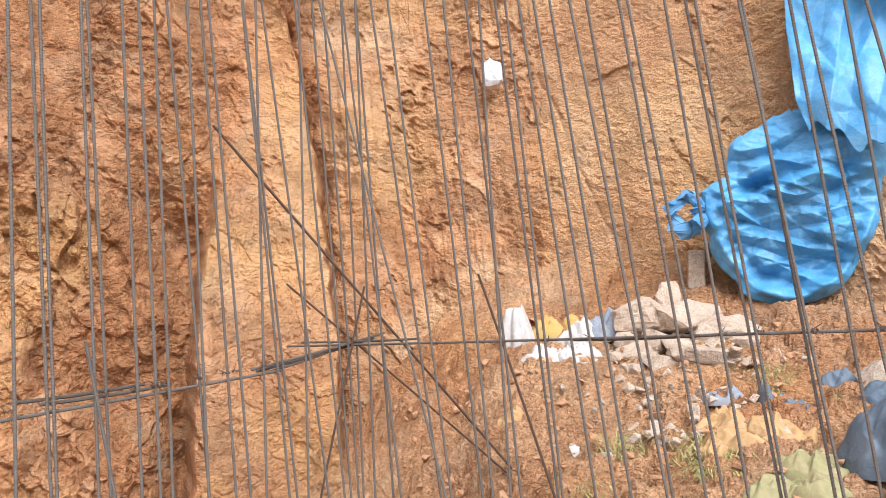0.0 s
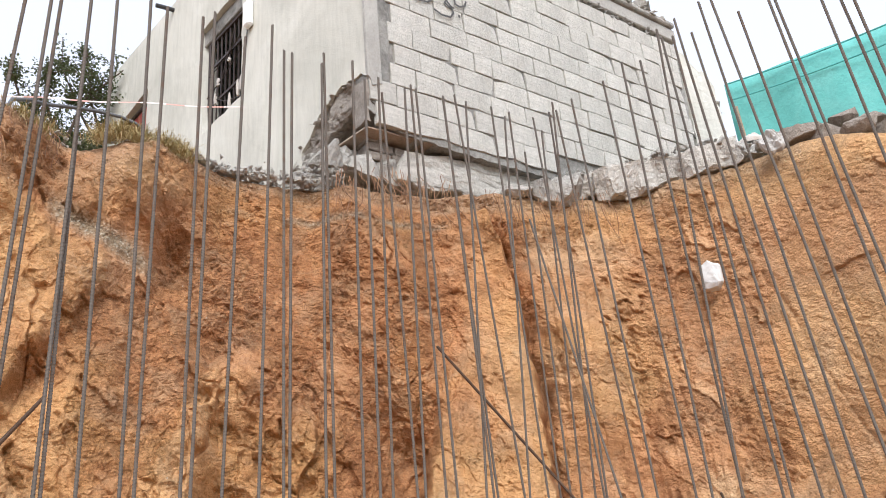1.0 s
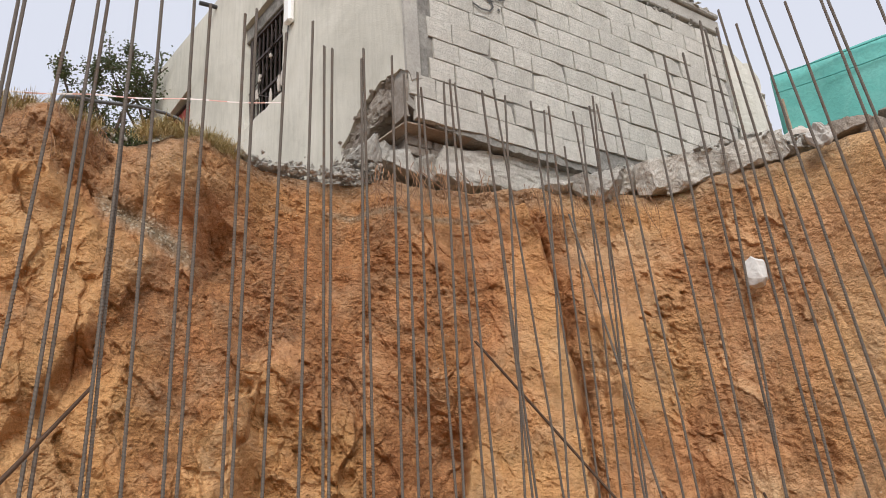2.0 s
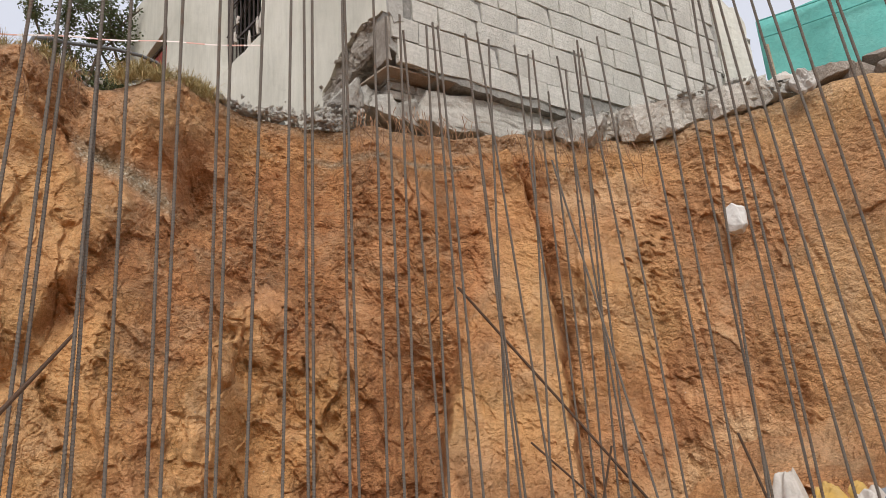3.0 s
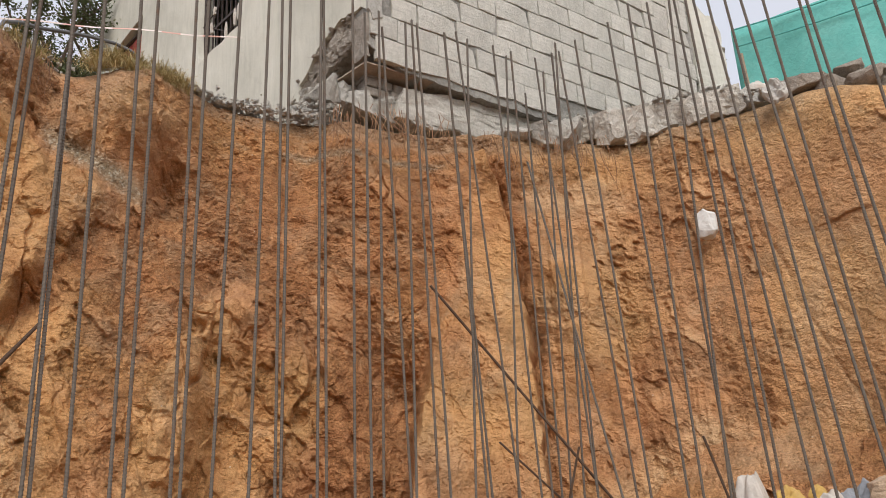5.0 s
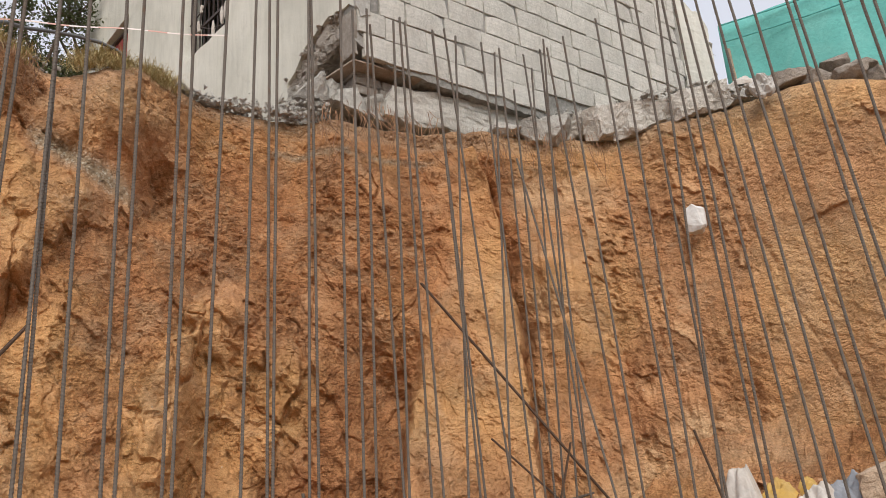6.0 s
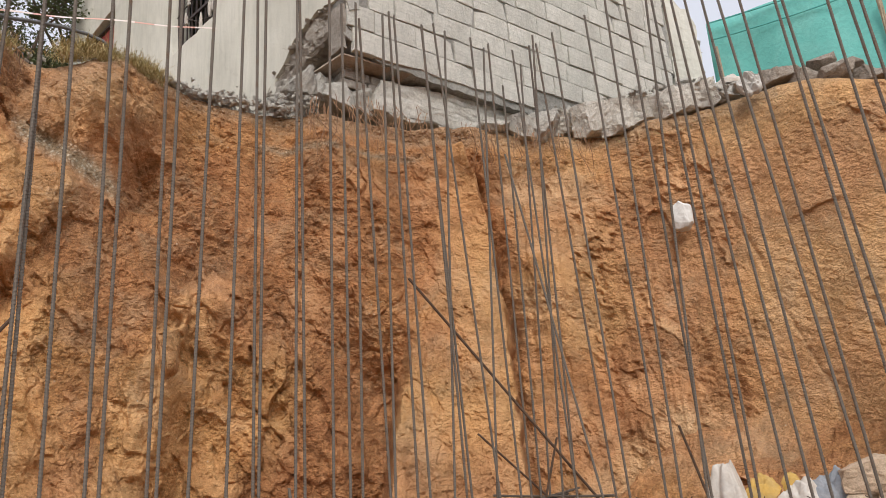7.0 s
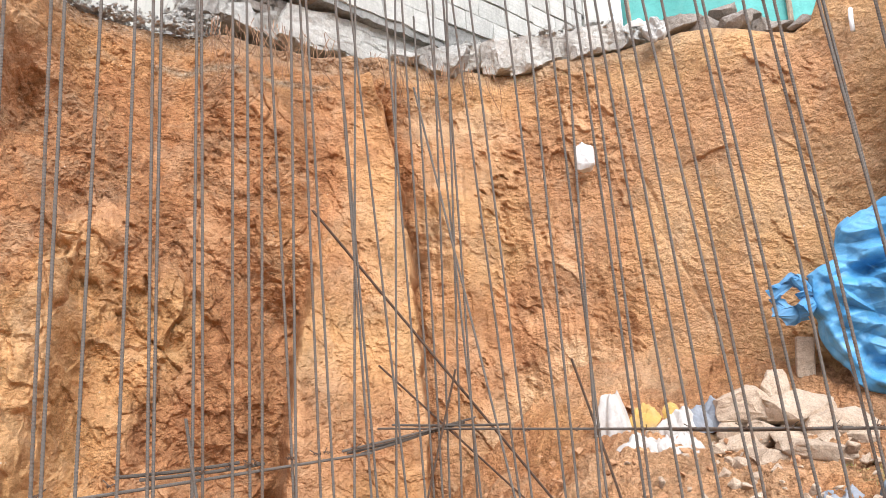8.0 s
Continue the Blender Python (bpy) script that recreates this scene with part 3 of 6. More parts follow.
    dry = (0.25 + 0.75 * crust) * wear * tone * 0.62 * (0.38 + 0.92 * middle + 0.12 * body + 0.22 * spur + 0.12 * boulder + 0.62 * far_right + 0.25 * (1 - step01(azj, -9, -5)) * (1 - step01(z, 2.2, 2.8)))
    dry += 0.10 * second * (0.5 + 0.5 * middle) + 0.5 * rill * step01(az, 26, 28)
    dry += 0.30 * (1 - step01(z, 1.5, 2.2)) * step01(az, 8, 14) * (0.6 + fbm(p * 2.5, 3, 96))
    dry -= 0.08 * far_right * step01(z, 2.4, 3.0)
    dry = np.maximum(dry, (0.56 * far_right + 0.24 * middle) * (0.45 + 0.55 * wear))
    # low recess: redder clay, with some of its shade in the tint
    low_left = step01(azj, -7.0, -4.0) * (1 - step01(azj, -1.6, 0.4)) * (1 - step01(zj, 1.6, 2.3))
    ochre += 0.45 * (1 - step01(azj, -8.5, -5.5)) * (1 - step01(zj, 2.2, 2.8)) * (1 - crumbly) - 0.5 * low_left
    # groove and low recess also lose paleness so they look shaded
    dry = np.clip(dry * (1 - 0.8 * groove) * (1 - 0.7 * low_left) * (1 - 0.7 * boulder), 0, 0.9)
    pebbly = fbm(p * 3.3, 3, 98)
    gravel_line = np.exp(-((zj - 3.765 + 0.02 * wob) / 0.032) ** 2) * step01(az, -15.5, -13.5) * (1 - step01(az, 2.0, 5.0)) * step01(pebbly, -0.25, 0.15)
    streak = np.exp(-((z - ledge - 0.02) / 0.085) ** 2) * step01(az, -27, -25.5) * (1 - step01(az, -20.0, -18))
    fan = bump_at(azj, zj, -23.0, 3.15, 1.6, 0.22) + 0.55 * bump_at(azj, zj, -13.0, 2.95, 2.4, 0.30)
    topsoil = np.maximum.reduce([0.45 * step01(zj, 3.88, 4.02) * np.where(az < 31, 1, 0.3), 0.75 * gravel_line, 0.95 * streak, 0.42 * fan * step01(pebbly, -0.3, 0.2), 0.34 * np.clip(hump, 0, 1) * step01(zj, 3.4, 3.8), 0.10 * boulder, np.where(outward > 0.3, 0.8, 0)])
    a = np.radians(az)
    co = np.stack([r * np.sin(a), r * np.cos(a), z], 1)
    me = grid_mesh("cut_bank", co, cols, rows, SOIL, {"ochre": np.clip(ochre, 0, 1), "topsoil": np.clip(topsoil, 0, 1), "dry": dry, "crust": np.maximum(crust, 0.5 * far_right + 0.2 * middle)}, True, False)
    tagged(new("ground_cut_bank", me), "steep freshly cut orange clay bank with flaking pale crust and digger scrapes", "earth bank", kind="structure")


def pit_floor():
    az1 = np.concatenate([np.arange(-180, -40, 2.0), np.arange(-40, 62, 0.2), np.arange(62.5, 180, 2.0)])
    r1 = np.concatenate([[0.0, 0.5, 1.0], np.linspace(1.4, 5.6, 300), [6.5, 9.6]])
    cols, rows = len(az1), len(r1)
    az, r = np.tile(az1, rows), np.repeat(r1, cols)
    a = np.radians(az)
    x, y = r * np.sin(a), r * np.cos(a)
    p = np.stack([x, y, x * 0], 1)
    near = step01(r, 1.2, 2.4) * (0.08 + 0.92 * step01(az, -46, -39) * (1 - step01(az, 56, 62)))
    z = talus_height(az, r) + near * (0.07 * fbm(p * 1.6, 3, 101) + 0.03 * fbm(p * 6, 3, 103))
    for freq, amp, salt in ((6, 0.045, 107), (14, 0.032, 108), (30, 0.018, 109)):
        d1, d2, tilt = cells(p * freq + 0.6 * fbm(p * 3, 2, 106)[:, None], salt)
        z = z + near * amp * tilt * (0.5 + 0.5 * step01(fbm(p * 1.9, 2, salt + 9), -0.3, 0.3))
    arc = az * (math.pi / 180) * 3.6 + 0.06 * fbm(p * 5, 2, 120)
    rr = r + 0.06 * fbm(p * 5, 2, 121)
    z = z + near * (0.045 * facets(arc / 0.28, rr / 0.13, 601) + 0.030 * facets((arc + rr * 0.4) / 0.13, rr / 0.065, 602) + 0.016 * facets((arc - rr * 0.5) / 0.06, rr / 0.035, 603))
    z = z + near * 0.012 * fbm(p * 24, 2, 119)
    ochre = 0.16 + 0.3 * fbm(p * 1.2, 3, 111)
    topsoil = 0.12 * step01(az, 30, 40) * step01(fbm(p * 1.7, 3, 113), -0.2, 0.4)
    co = np.stack([x, y, z], 1)
    me = grid_mesh("pit_floor", co, cols, rows, SOIL, {"ochre": ochre, "topsoil": topsoil, "dry": np.clip(0.12 + 0.4 * fbm(p * 2.1, 3, 115), 0, 1), "crust": 0.3 * ochre}, True, False)
    tagged(new("ground_pit_floor", me), "loose crumbled reddish clay piled at the foot of the bank", "ground", kind="structure")


cut_bank()
pit_floor()


# ---- the house at the edge ----
CORNER = Vector((-0.171, 5.096, 0))
BLOCK_AZ, PLASTER_AZ = 55.6, -40.4


def along(az, mirror=False):
    """Frame of a wall that starts at the house corner: x along it, y into the house, z up."""
    d = Vector((math.sin(radians(az)), math.cos(radians(az)), 0))
    inward = Vector((-d.y, d.x, 0)) if not mirror else Vector((d.y, -d.x, 0))
    return Matrix(((d.x, inward.x, 0, CORNER.x), (d.y, inward.y, 0, CORNER.y), (0, 0, 1, 0), (0, 0, 0, 1)))


BLOCK_FRAME, PLASTER_FRAME = along(BLOCK_AZ), along(PLASTER_AZ, True)
rng = random.Random(4)
house = holder("house", "small half-demolished grey block house undermined at the edge of the bank", "house")


def house_part(name, bm, material, m, label=""):
    ob = part(name, bm, material, house, label)
    ob.matrix_world = m
    return ob


# plastered side wall with a window and a door, its foot broken off near the corner
bm = bmesh.new()
foot = ragged([(0.0, 5.0), (0.10, 5.10), (0.40, 5.12), (0.70, 5.02), (0.86, 4.86), (0.97, 4.80), (1.0, 4.52), (2.0, 4.45)], 0.05, 0.018, rng)
outline = foot + [(6.15, 4.4), (6.15, 8.32), (4.0, 8.24), (0.0, 8.2)]
window = [(2.06, 5.93), (2.92, 5.90), (3.05, 7.30), (2.06, 7.30)]
door = [(4.56, 4.6), (5.46, 4.6), (5.46, 7.28), (4.56, 7.36)]
sheet(bm, outline, [ragged(window + window[:1], 0.12, 0.012, rng)[:-1], door], 0.2)
side_wall = house_part("side_wall", bm, PLASTER, PLASTER_FRAME, "patchy cream plaster with cracks and a broken foot")
# plain unseen walls and roof slab, added to close the house and darken its window
bm = bmesh.new()
box(bm, 5.95, 6.149, 0.21, 4.3, 4.4, 8.2)
house_part("end_wall", bm, PLASTER, PLASTER_FRAME)
bm = bmesh.new()
box(bm, 0.21, 5.9, 3.6, 3.8, 4.4, 8.15)
house_part("back_wall", bm, PLASTER, PLASTER_FRAME)
bm = bmesh.new()
box(bm, 0.25, 5.94, 0.21, 3.59, 7.42, 7.56)
house_part("roof_slab", bm, CONCRETE, PLASTER_FRAME)
bm = bmesh.new()
box(bm, 1.2, 5.94, 0.21, 3.59, 4.42, 4.6)
house_part("floor_slab", bm, CONCRETE, PLASTER_FRAME)

# end wall of bare blocks: mortar core, plaster strip at the corner, roof beam
RENDER_COAT = concrete_material("render_coat", (0.33, 0.315, 0.285), (0.49, 0.47, 0.43), 6.0, 0.5)
bm = bmesh.new()
core = ragged([(0.0, 5.0), (-0.02, 4.74), (0.28, 4.60), (0.83, 4.56), (1.44, 4.56), (1.9, 4.55), (2.6, 4.5), (4.26, 4.5)], 0.06, 0.012, rng)
core += ragged([(4.26, 4.5), (4.25, 5.5), (4.30, 6.2), (4.27, 6.80)], 0.10, 0.02, rng)[1:]
sheet(bm, core + [(0.0, 6.80)], [], 0.18)
block_wall = house_part("block_wall", bm, MORTAR, BLOCK_FRAME @ Matrix.Translation((0, 0.016, 0)), "end wall of bare grey concrete blocks")
bm = bmesh.new()
sheet(bm, ragged([(-0.02, 5.02), (0.02, 4.94), (0.11, 4.98)], 0.04, 0.015, rng) + [(0.10, 8.2), (-0.02, 8.2)], [], 0.03)
house_part("plaster_strip", bm, RENDER_COAT, BLOCK_FRAME @ Matrix.Translation((0, -0.016, 0)))
bm = bmesh.new()
sheet(bm, ragged([(0.10, 5.02), (0.19, 4.98), (0.20, 5.6), (0.19, 6.8)], 0.09, 0.012, rng) + [(0.10, 6.8)], [], 0.02)
house_part("mortar_strip", bm, MORTAR, BLOCK_FRAME @ Matrix.Translation((0, -0.004, 0)))
bm = bmesh.new()
box(bm, 0.10, 4.30, -0.02, 0.25, 6.86, 7.03, 0.012)
house_part("roof_beam", bm, RENDER_COAT, BLOCK_FRAME, "plastered concrete roof beam")
bm = bmesh.new()
box(bm, 0.10, 4.27, -0.06, 0.25, 7.034, 7.10, 0.015)
house_part("roof_edge", bm, CONCRETE, BLOCK_FRAME)
bm = bmesh.new()
stub = ragged([(4.36, 4.6), (4.33, 6.78)], 0.2, 0.01, rng) + ragged([(4.40, 6.80), (4.62, 6.66), (4.86, 6.62), (4.97, 6.4), (4.98, 6.0), (5.03, 5.2), (5.05, 4.6)], 0.07, 0.03, rng)
sheet(bm, stub, [], 0.2)
roughen(bm, 0.012, 0.06, 8)
house_part("wall_stub", bm, PLASTER, BLOCK_FRAME @ Matrix.Translation((0, 0.03, 0)), "torn-off stub of plastered wall")


# ---- the rebar cage: two mats that meet in a corner ----
CAGE_CORNER = Vector((0.572, 2.945, 0))
MAT_DIR = {"near": Vector((-0.998, -0.991, 0)).normalized(), "far": Vector((0.976, -1.526, 0)).normalized()}


def rebar_mesh(name, length, radius, material, bow=0.0, pitch=0.0082, sides=7):
    """A ribbed bar along z with a slight bow."""
    n = int(length / pitch)
    verts, faces = [], []
    zs = []
    for i in range(n):
        zs += [(i * pitch, 0.93), (i * pitch + pitch * 0.50, 0.93), (i * pitch + pitch * 0.62, 1.08), (i * pitch + pitch * 0.88, 1.08)]
    zs.append((length, 0.9))
    ang = [2 * math.pi * k / sides for k in range(sides)]
    for z, f in zs:
        b = bow * math.sin(math.pi * z / length)
        verts += [(b + radius * f * math.cos(a), 0.6 * b + radius * f * math.sin(a), z + 0.0022 * math.sin(a)) for a in ang]
    for i in range(len(zs) - 1):
        for k in range(sides):
            a, b = i * sides + k, i * sides + (k + 1) % sides
            faces.append((a, b, b + sides, a + sides))
    faces.append(tuple(range(sides))[::-1])
    faces.append(tuple(range(len(verts) - sides, len(verts))))
    me = bpy.data.meshes.new(name)
    me.from_pydata(verts, [], faces)
    me.materials.append(material)
    return me


BAR_LEN = 3.2
BARS = [rebar_mesh("rebar", BAR_LEN, 0.0044, STEEL, b) for b in (0.004, -0.005, 0.002)]
RUSTY_BAR = rebar_mesh("rebar", BAR_LEN, 0.0044, RUSTY, 0.003)


def bar_between(a, b, mesh, label, group="", thick=1.0, name="rebar", spin=0.0):
    a, b = Vector(a), Vector(b)
    ob = tagged(new(name, mesh), label, "rebar", group)
    d = b - a
    ob.matrix_world = Matrix.LocRotScale(a, d.to_track_quat("Z", "Y") @ Euler((0, 0, spin)).to_quaternion(), (thick, thick, d.length / BAR_LEN))
    return ob


# along the mat at the floor, along it at the top, height of the top
NEAR_MAT = (
    (2.198, 2.117, 3.446), (2.201, 2.105, 3.451), (2.163, 1.981, 3.511), (2.062, 1.942, 3.537), (2.036, 1.931, 3.037), (1.916, 1.859, 3.586),
    (1.884, 1.867, 2.812), (1.803, 1.803, 3.077), (1.721, 1.707, 3.113), (1.711, 1.665, 3.049), (1.594, 1.549, 3.083), (1.6, 1.519, 3.105),
    (1.522, 1.408, 3.078), (1.431, 1.32, 3.158), (1.302, 1.267, 3.096), (1.3, 1.246, 3.086), (1.188, 1.117, 3.111))
NEAR_MAT_INNER = (
    (1.147, 1.107, 3.156), (1.067, 0.994, 3.168), (0.994, 0.929, 3.131), (0.974, 0.876, 3.152), (0.765, 0.85, 3.108), (0.841, 0.747, 3.16),
    (0.681, 0.699, 3.199), (0.609, 0.688, 3.183), (0.618, 0.384, 3.251), (0.417, 0.537, 3.209), (0.329, 0.523, 3.205), (0.142, 0.469, 3.245),
    (0.421, 0.132, 3.276), (0.095, 0.238, 3.275), (0.077, 0.097, 3.311), (0.071, 0.038, 3.128), (0.057, -0.137, 3.302))
FAR_MAT = (
    (0.009, 0.191, 3.287), (0.129, 0.151, 3.262), (0.245, 0.064, 3.281), (0.451, 0.192, 3.248), (0.491, 0.299, 3.24), (0.592, 0.463, 3.235),
    (0.628, 0.579, 3.244), (0.737, 0.653, 3.209), (0.658, 0.76, 3.274), (0.895, 0.763, 3.241), (0.902, 0.818, 3.205), (1.06, 0.83, 3.277),
    (1.138, 0.893, 3.173), (1.18, 0.937, 3.276))
FAR_MAT_OUTER = (
    (1.331, 0.987, 3.283), (1.311, 1.066, 3.146), (1.411, 1.164, 3.3), (1.479, 1.174, 3.3), (1.512, 1.311, 3.28), (1.617, 1.351, 3.26),
    (1.624, 1.39, 3.26), (1.732, 1.504, 3.26), (1.783, 1.484, 3.26), (1.824, 1.626, 3.26), (1.932, 1.634, 3.26), (1.918, 1.762, 3.26), (2.159, 1.708, 3.3))
UPRIGHT = "upright ribbed grey steel reinforcing bar standing free in the cage"
for i, (side, rows) in enumerate((("near", NEAR_MAT), ("near", NEAR_MAT_INNER), ("far", FAR_MAT), ("far", FAR_MAT_OUTER))):
    for k, (s0, s1, top) in enumerate(rows):
        d = MAT_DIR[side]
        offset = Vector((-d.y, d.x, 0)) * 0.007 * (1 if k % 2 else -1)
        bar_between(CAGE_CORNER + d * s0 + offset - Vector((0, 0, 0.05)), CAGE_CORNER + d * s1 + offset + Vector((0, 0, top)),
                    BARS[(k * 2 + i) % 3], UPRIGHT, "upright bars of the cage", spin=k * 1.7)

LEVEL = "level ribbed steel reinforcing bar tied across the upright bars"
LEANING = "loose rust-brown reinforcing bar leaning across the cage"


def on_mat(side, s, z, off=0.0):
    d = MAT_DIR[side]
    return CAGE_CORNER + d * s + Vector((d.y, -d.x, 0)) * off * (1 if side == "far" else -1) + Vector((0, 0, z))


for side, s0, z0, s1, z1, off in (
        ("near", 2.6, 1.425, 0.42, 1.405, -0.016), ("near", 1.36, 1.445, 0.98, 1.437, -0.03), ("near", 1.30, 1.432, 0.90, 1.425, -0.016),
        ("near", 0.56, 1.425, -0.26, 1.478, -0.02), ("near", 0.52, 1.415, -0.20, 1.462, -0.034), ("near", 0.46, 1.407, -0.02, 1.457, -0.026),
        ("far", -0.42, 1.455, 2.5, 1.432, -0.016), ("far", -0.34, 1.468, 0.30, 1.462, -0.03), ("far", 0.95, 1.437, 1.45, 1.438, -0.03)):
    bar_between(on_mat(side, s0, z0, off), on_mat(side, s1, z1, off), BARS[1], LEVEL, "level bars of the cage")
for a, b, mesh, fat in (
        ((0.10, 2.75, 2.27), (1.24, 2.98, 0.82), RUSTY_BAR, 1.2), ((0.35, 3.08, 1.71), (1.20, 3.0, 0.84), RUSTY_BAR, 1.0),
        ((1.04, 2.76, 1.68), (1.04, 2.16, 0.80), RUSTY_BAR, 1.05), ((-0.26, 2.08, 1.57), (-0.14, 1.97, 0.60), BARS[0], 1.0),
        ((0.61, 2.84, 1.67), (0.25, 2.90, 0.40), RUSTY_BAR, 1.0), ((0.52, 2.85, 2.79), (0.82, 2.42, 0.45), BARS[2], 1.0),
        ((-0.94, 1.99, 2.03), (-0.70, 1.15, 1.68), RUSTY_BAR, 1.0)):
    bar_between(a, b, mesh, LEANING if mesh is RUSTY_BAR else "ribbed steel bar leaning slantwise through the upright bars", "leaning bars", fat)

# tie wire where the level bars cross the uprights
wire_rng = random.Random(12)
wire = bmesh.new()
tube(wire, [(0.011 * math.cos(t * 0.8), 0.011 * math.sin(t * 0.8), 0.004 * math.sin(t * 2.1)) for t in range(12)] + [(0.02, 0.012, 0.014)], 0.0014, 5)
wire_mesh = mesh_of("tie_wire", wire, RUSTY)
for side, rows in (("near", NEAR_MAT[3::2] + NEAR_MAT_INNER[:9]), ("far", FAR_MAT[4::2] + FAR_MAT_OUTER[::2])):
    for s0, s1, top in rows:
        p = on_mat(side, s0 + (s1 - s0) * 1.44 / top, 1.442 - (0.012 if side == "near" else 0.0), -0.008)
        tie = tagged(new("tie_wire", wire_mesh), "twisted rusty tie wire at a crossing of bars", "wire", "tie wires")
        tie.matrix_world = Matrix.LocRotScale(p, Euler((0, 0, wire_rng.uniform(0, 6))), None)


# ---- the block wall, piece by piece ----
def block_mesh(length, seed):
    r = random.Random(seed)
    bm = bmesh.new()
    box(bm, 0.005, length - 0.005, 0, 0.05, 0.0045, 0.195)
    if length > 0.3:
        bmesh.ops.subdivide_edges(bm, edges=[e for e in bm.edges if e.calc_length() > 0.3], cuts=2, use_grid_fill=True)
    chipped = r.randrange(14)
    for i, v in enumerate(bm.verts):
        if i == chipped and v.co.y < 0.01:
            v.co += Vector((0.02 if v.co.x < length / 2 else -0.02, 0.012, 0.02 if v.co.z < 0.1 else -0.02))
        if v.co.y < 0.01:
            v.co += Vector((r.uniform(-0.005, 0.005), r.uniform(0, 0.0025), r.uniform(-0.005, 0.005)))
    bmesh.ops.bevel(bm, geom=[e for e in bm.edges if all(v.co.y < 0.02 for v in e.verts)], offset=r.uniform(0.002, 0.004), segments=1, affect="EDGES")
    return mesh_of("block", bm, BLOCK)


FULL_BLOCKS = [block_mesh(0.4, i) for i in range(18)]
block_rng = random.Random(8)
for k in range(11):
    z = 4.62 + 0.2 * k
    s = -0.15 if k % 2 else 0.05
    while s < 4.2:
        step = 0.4 if block_rng.random() < 0.86 else block_rng.choice((0.2, 0.26, 0.32))
        a, b = max(s, 0.2 if z > 4.9 else 0.0), min(s + step, 4.26 + block_rng.uniform(-0.05, 0.03))
        if b - a > 0.07 and not (k == 10 and block_rng.random() < 0.12) and not (k == 0 and a > 1.8):
            me = FULL_BLOCKS[block_rng.randrange(18)] if b - a > 0.39 else block_mesh(b - a, k)
            ob = new("block", me)
            ob.parent = block_wall
            ob.matrix_world = BLOCK_FRAME @ pose(a, block_rng.uniform(-0.010, 0.004), z + block_rng.uniform(-0.004, 0.004),
                                                 block_rng.uniform(-0.25, 0.25), block_rng.uniform(-0.35, 0.35), 0)
        s += step


def lumps(name, spots, material, parent=None, label="", category=""):
    """Many small broken pieces in one mesh; spots: place, size."""
    r = random.Random(len(spots))
    bm = bmesh.new()
    for place, size in spots:
        one = rock(r, (size * r.uniform(0.7, 1.4), size * r.uniform(0.7, 1.2), size * r.uniform(0.5, 1.0)), points=9)
        bmesh.ops.rotate(one, verts=one.verts[:], cent=(0, 0, 0), matrix=Euler((r.uniform(-0.5, 0.5), r.uniform(-0.5, 0.5), r.uniform(0, 6))).to_matrix())
        bmesh.ops.translate(one, verts=one.verts[:], vec=Vector(place) - Vector((0, 0, size * 0.2)))
        me = bpy.data.meshes.new("tmp")
        one.to_mesh(me)
        one.free()
        bm.from_mesh(me)
        bpy.data.meshes.remove(me)
    if parent:
        ob = part(name, bm, material, parent, label)
        return tagged(ob, kind="stuff")
    return thing(name, bm, material, label, category, kind="stuff")


OLD_MASONRY = concrete_material("old_masonry", (0.24, 0.20, 0.165), (0.50, 0.45, 0.39), 10.0, 1.0)
r = random.Random(21)
ob = lumps("torn_mortar", [((r.uniform(0.3, 4.26), r.uniform(-0.012, 0.03), 6.835 + r.uniform(-0.03, 0.03)), r.uniform(0.03, 0.09)) for _ in range(110)], MORTAR, house)
ob.matrix_world = BLOCK_FRAME
ob = lumps("roof_rubble", [((s, r.uniform(-0.05, 0.18), 7.09 + abs(r.gauss(0, 0.06))), r.uniform(0.06, 0.2)) for s in [r.uniform(1.5, 4.26) for _ in range(70)]], CONCRETE, house, "broken concrete rubble along the roof edge")
ob.matrix_world = BLOCK_FRAME
ob = lumps("torn_edge", [((4.28 + r.uniform(-0.03, 0.06), r.uniform(0.0, 0.2), z), r.uniform(0.06, 0.16)) for z in [r.uniform(5.0, 7.1) for _ in range(34)]], MORTAR, house)
ob.matrix_world = BLOCK_FRAME
ob = lumps("stub_edge", [((4.98 + r.uniform(-0.05, 0.05), r.uniform(0.0, 0.2), z), r.uniform(0.06, 0.16)) for z in [r.uniform(5.2, 6.5) for _ in range(26)]], CONCRETE, house)
ob.matrix_world = BLOCK_FRAME
ob = lumps("broken_foot", [((s, 0.08 + r.uniform(-0.08, 0.1), 5.12 - max(0, s - 0.45) * 0.55 + r.uniform(-0.06, 0.03)), r.uniform(0.03, 0.08)) for s in [r.uniform(0.02, 1.0) for _ in range(60)]], OLD_MASONRY, house, "broken masonry at the torn foot")
ob.matrix_world = PLASTER_FRAME

# what still carries the house: broken floor slab, footing and grade beam
RED_SCREED = concrete_material("earthy_screed", (0.27, 0.205, 0.155), (0.48, 0.385, 0.305), 7.0, 0.6)
bm = bmesh.new()
sheet(bm, ragged([(-0.05, 1.7), (0.12, 0.75), (0.30, 0.42), (0.62, 0.22), (1.0, 0.06)], 0.08, 0.025, rng) + [(5.9, 0.2), (5.9, 3.5), (-0.1, 3.5)], [], 0.1)
slab = house_part("ground_slab", bm, RED_SCREED, PLASTER_FRAME @ pose(0, 0, 4.70, -90, 0, 0), "earth-stained underside of the floor slab")
bm = bmesh.new()
sheet(bm, ragged([(-0.02, 0.02), (0.5, 0.0), (1.2, 0.015), (1.95, 0.02)], 0.07, 0.012, rng) + [(1.95, 0.7), (-0.1, 0.7)], [], 0.012)
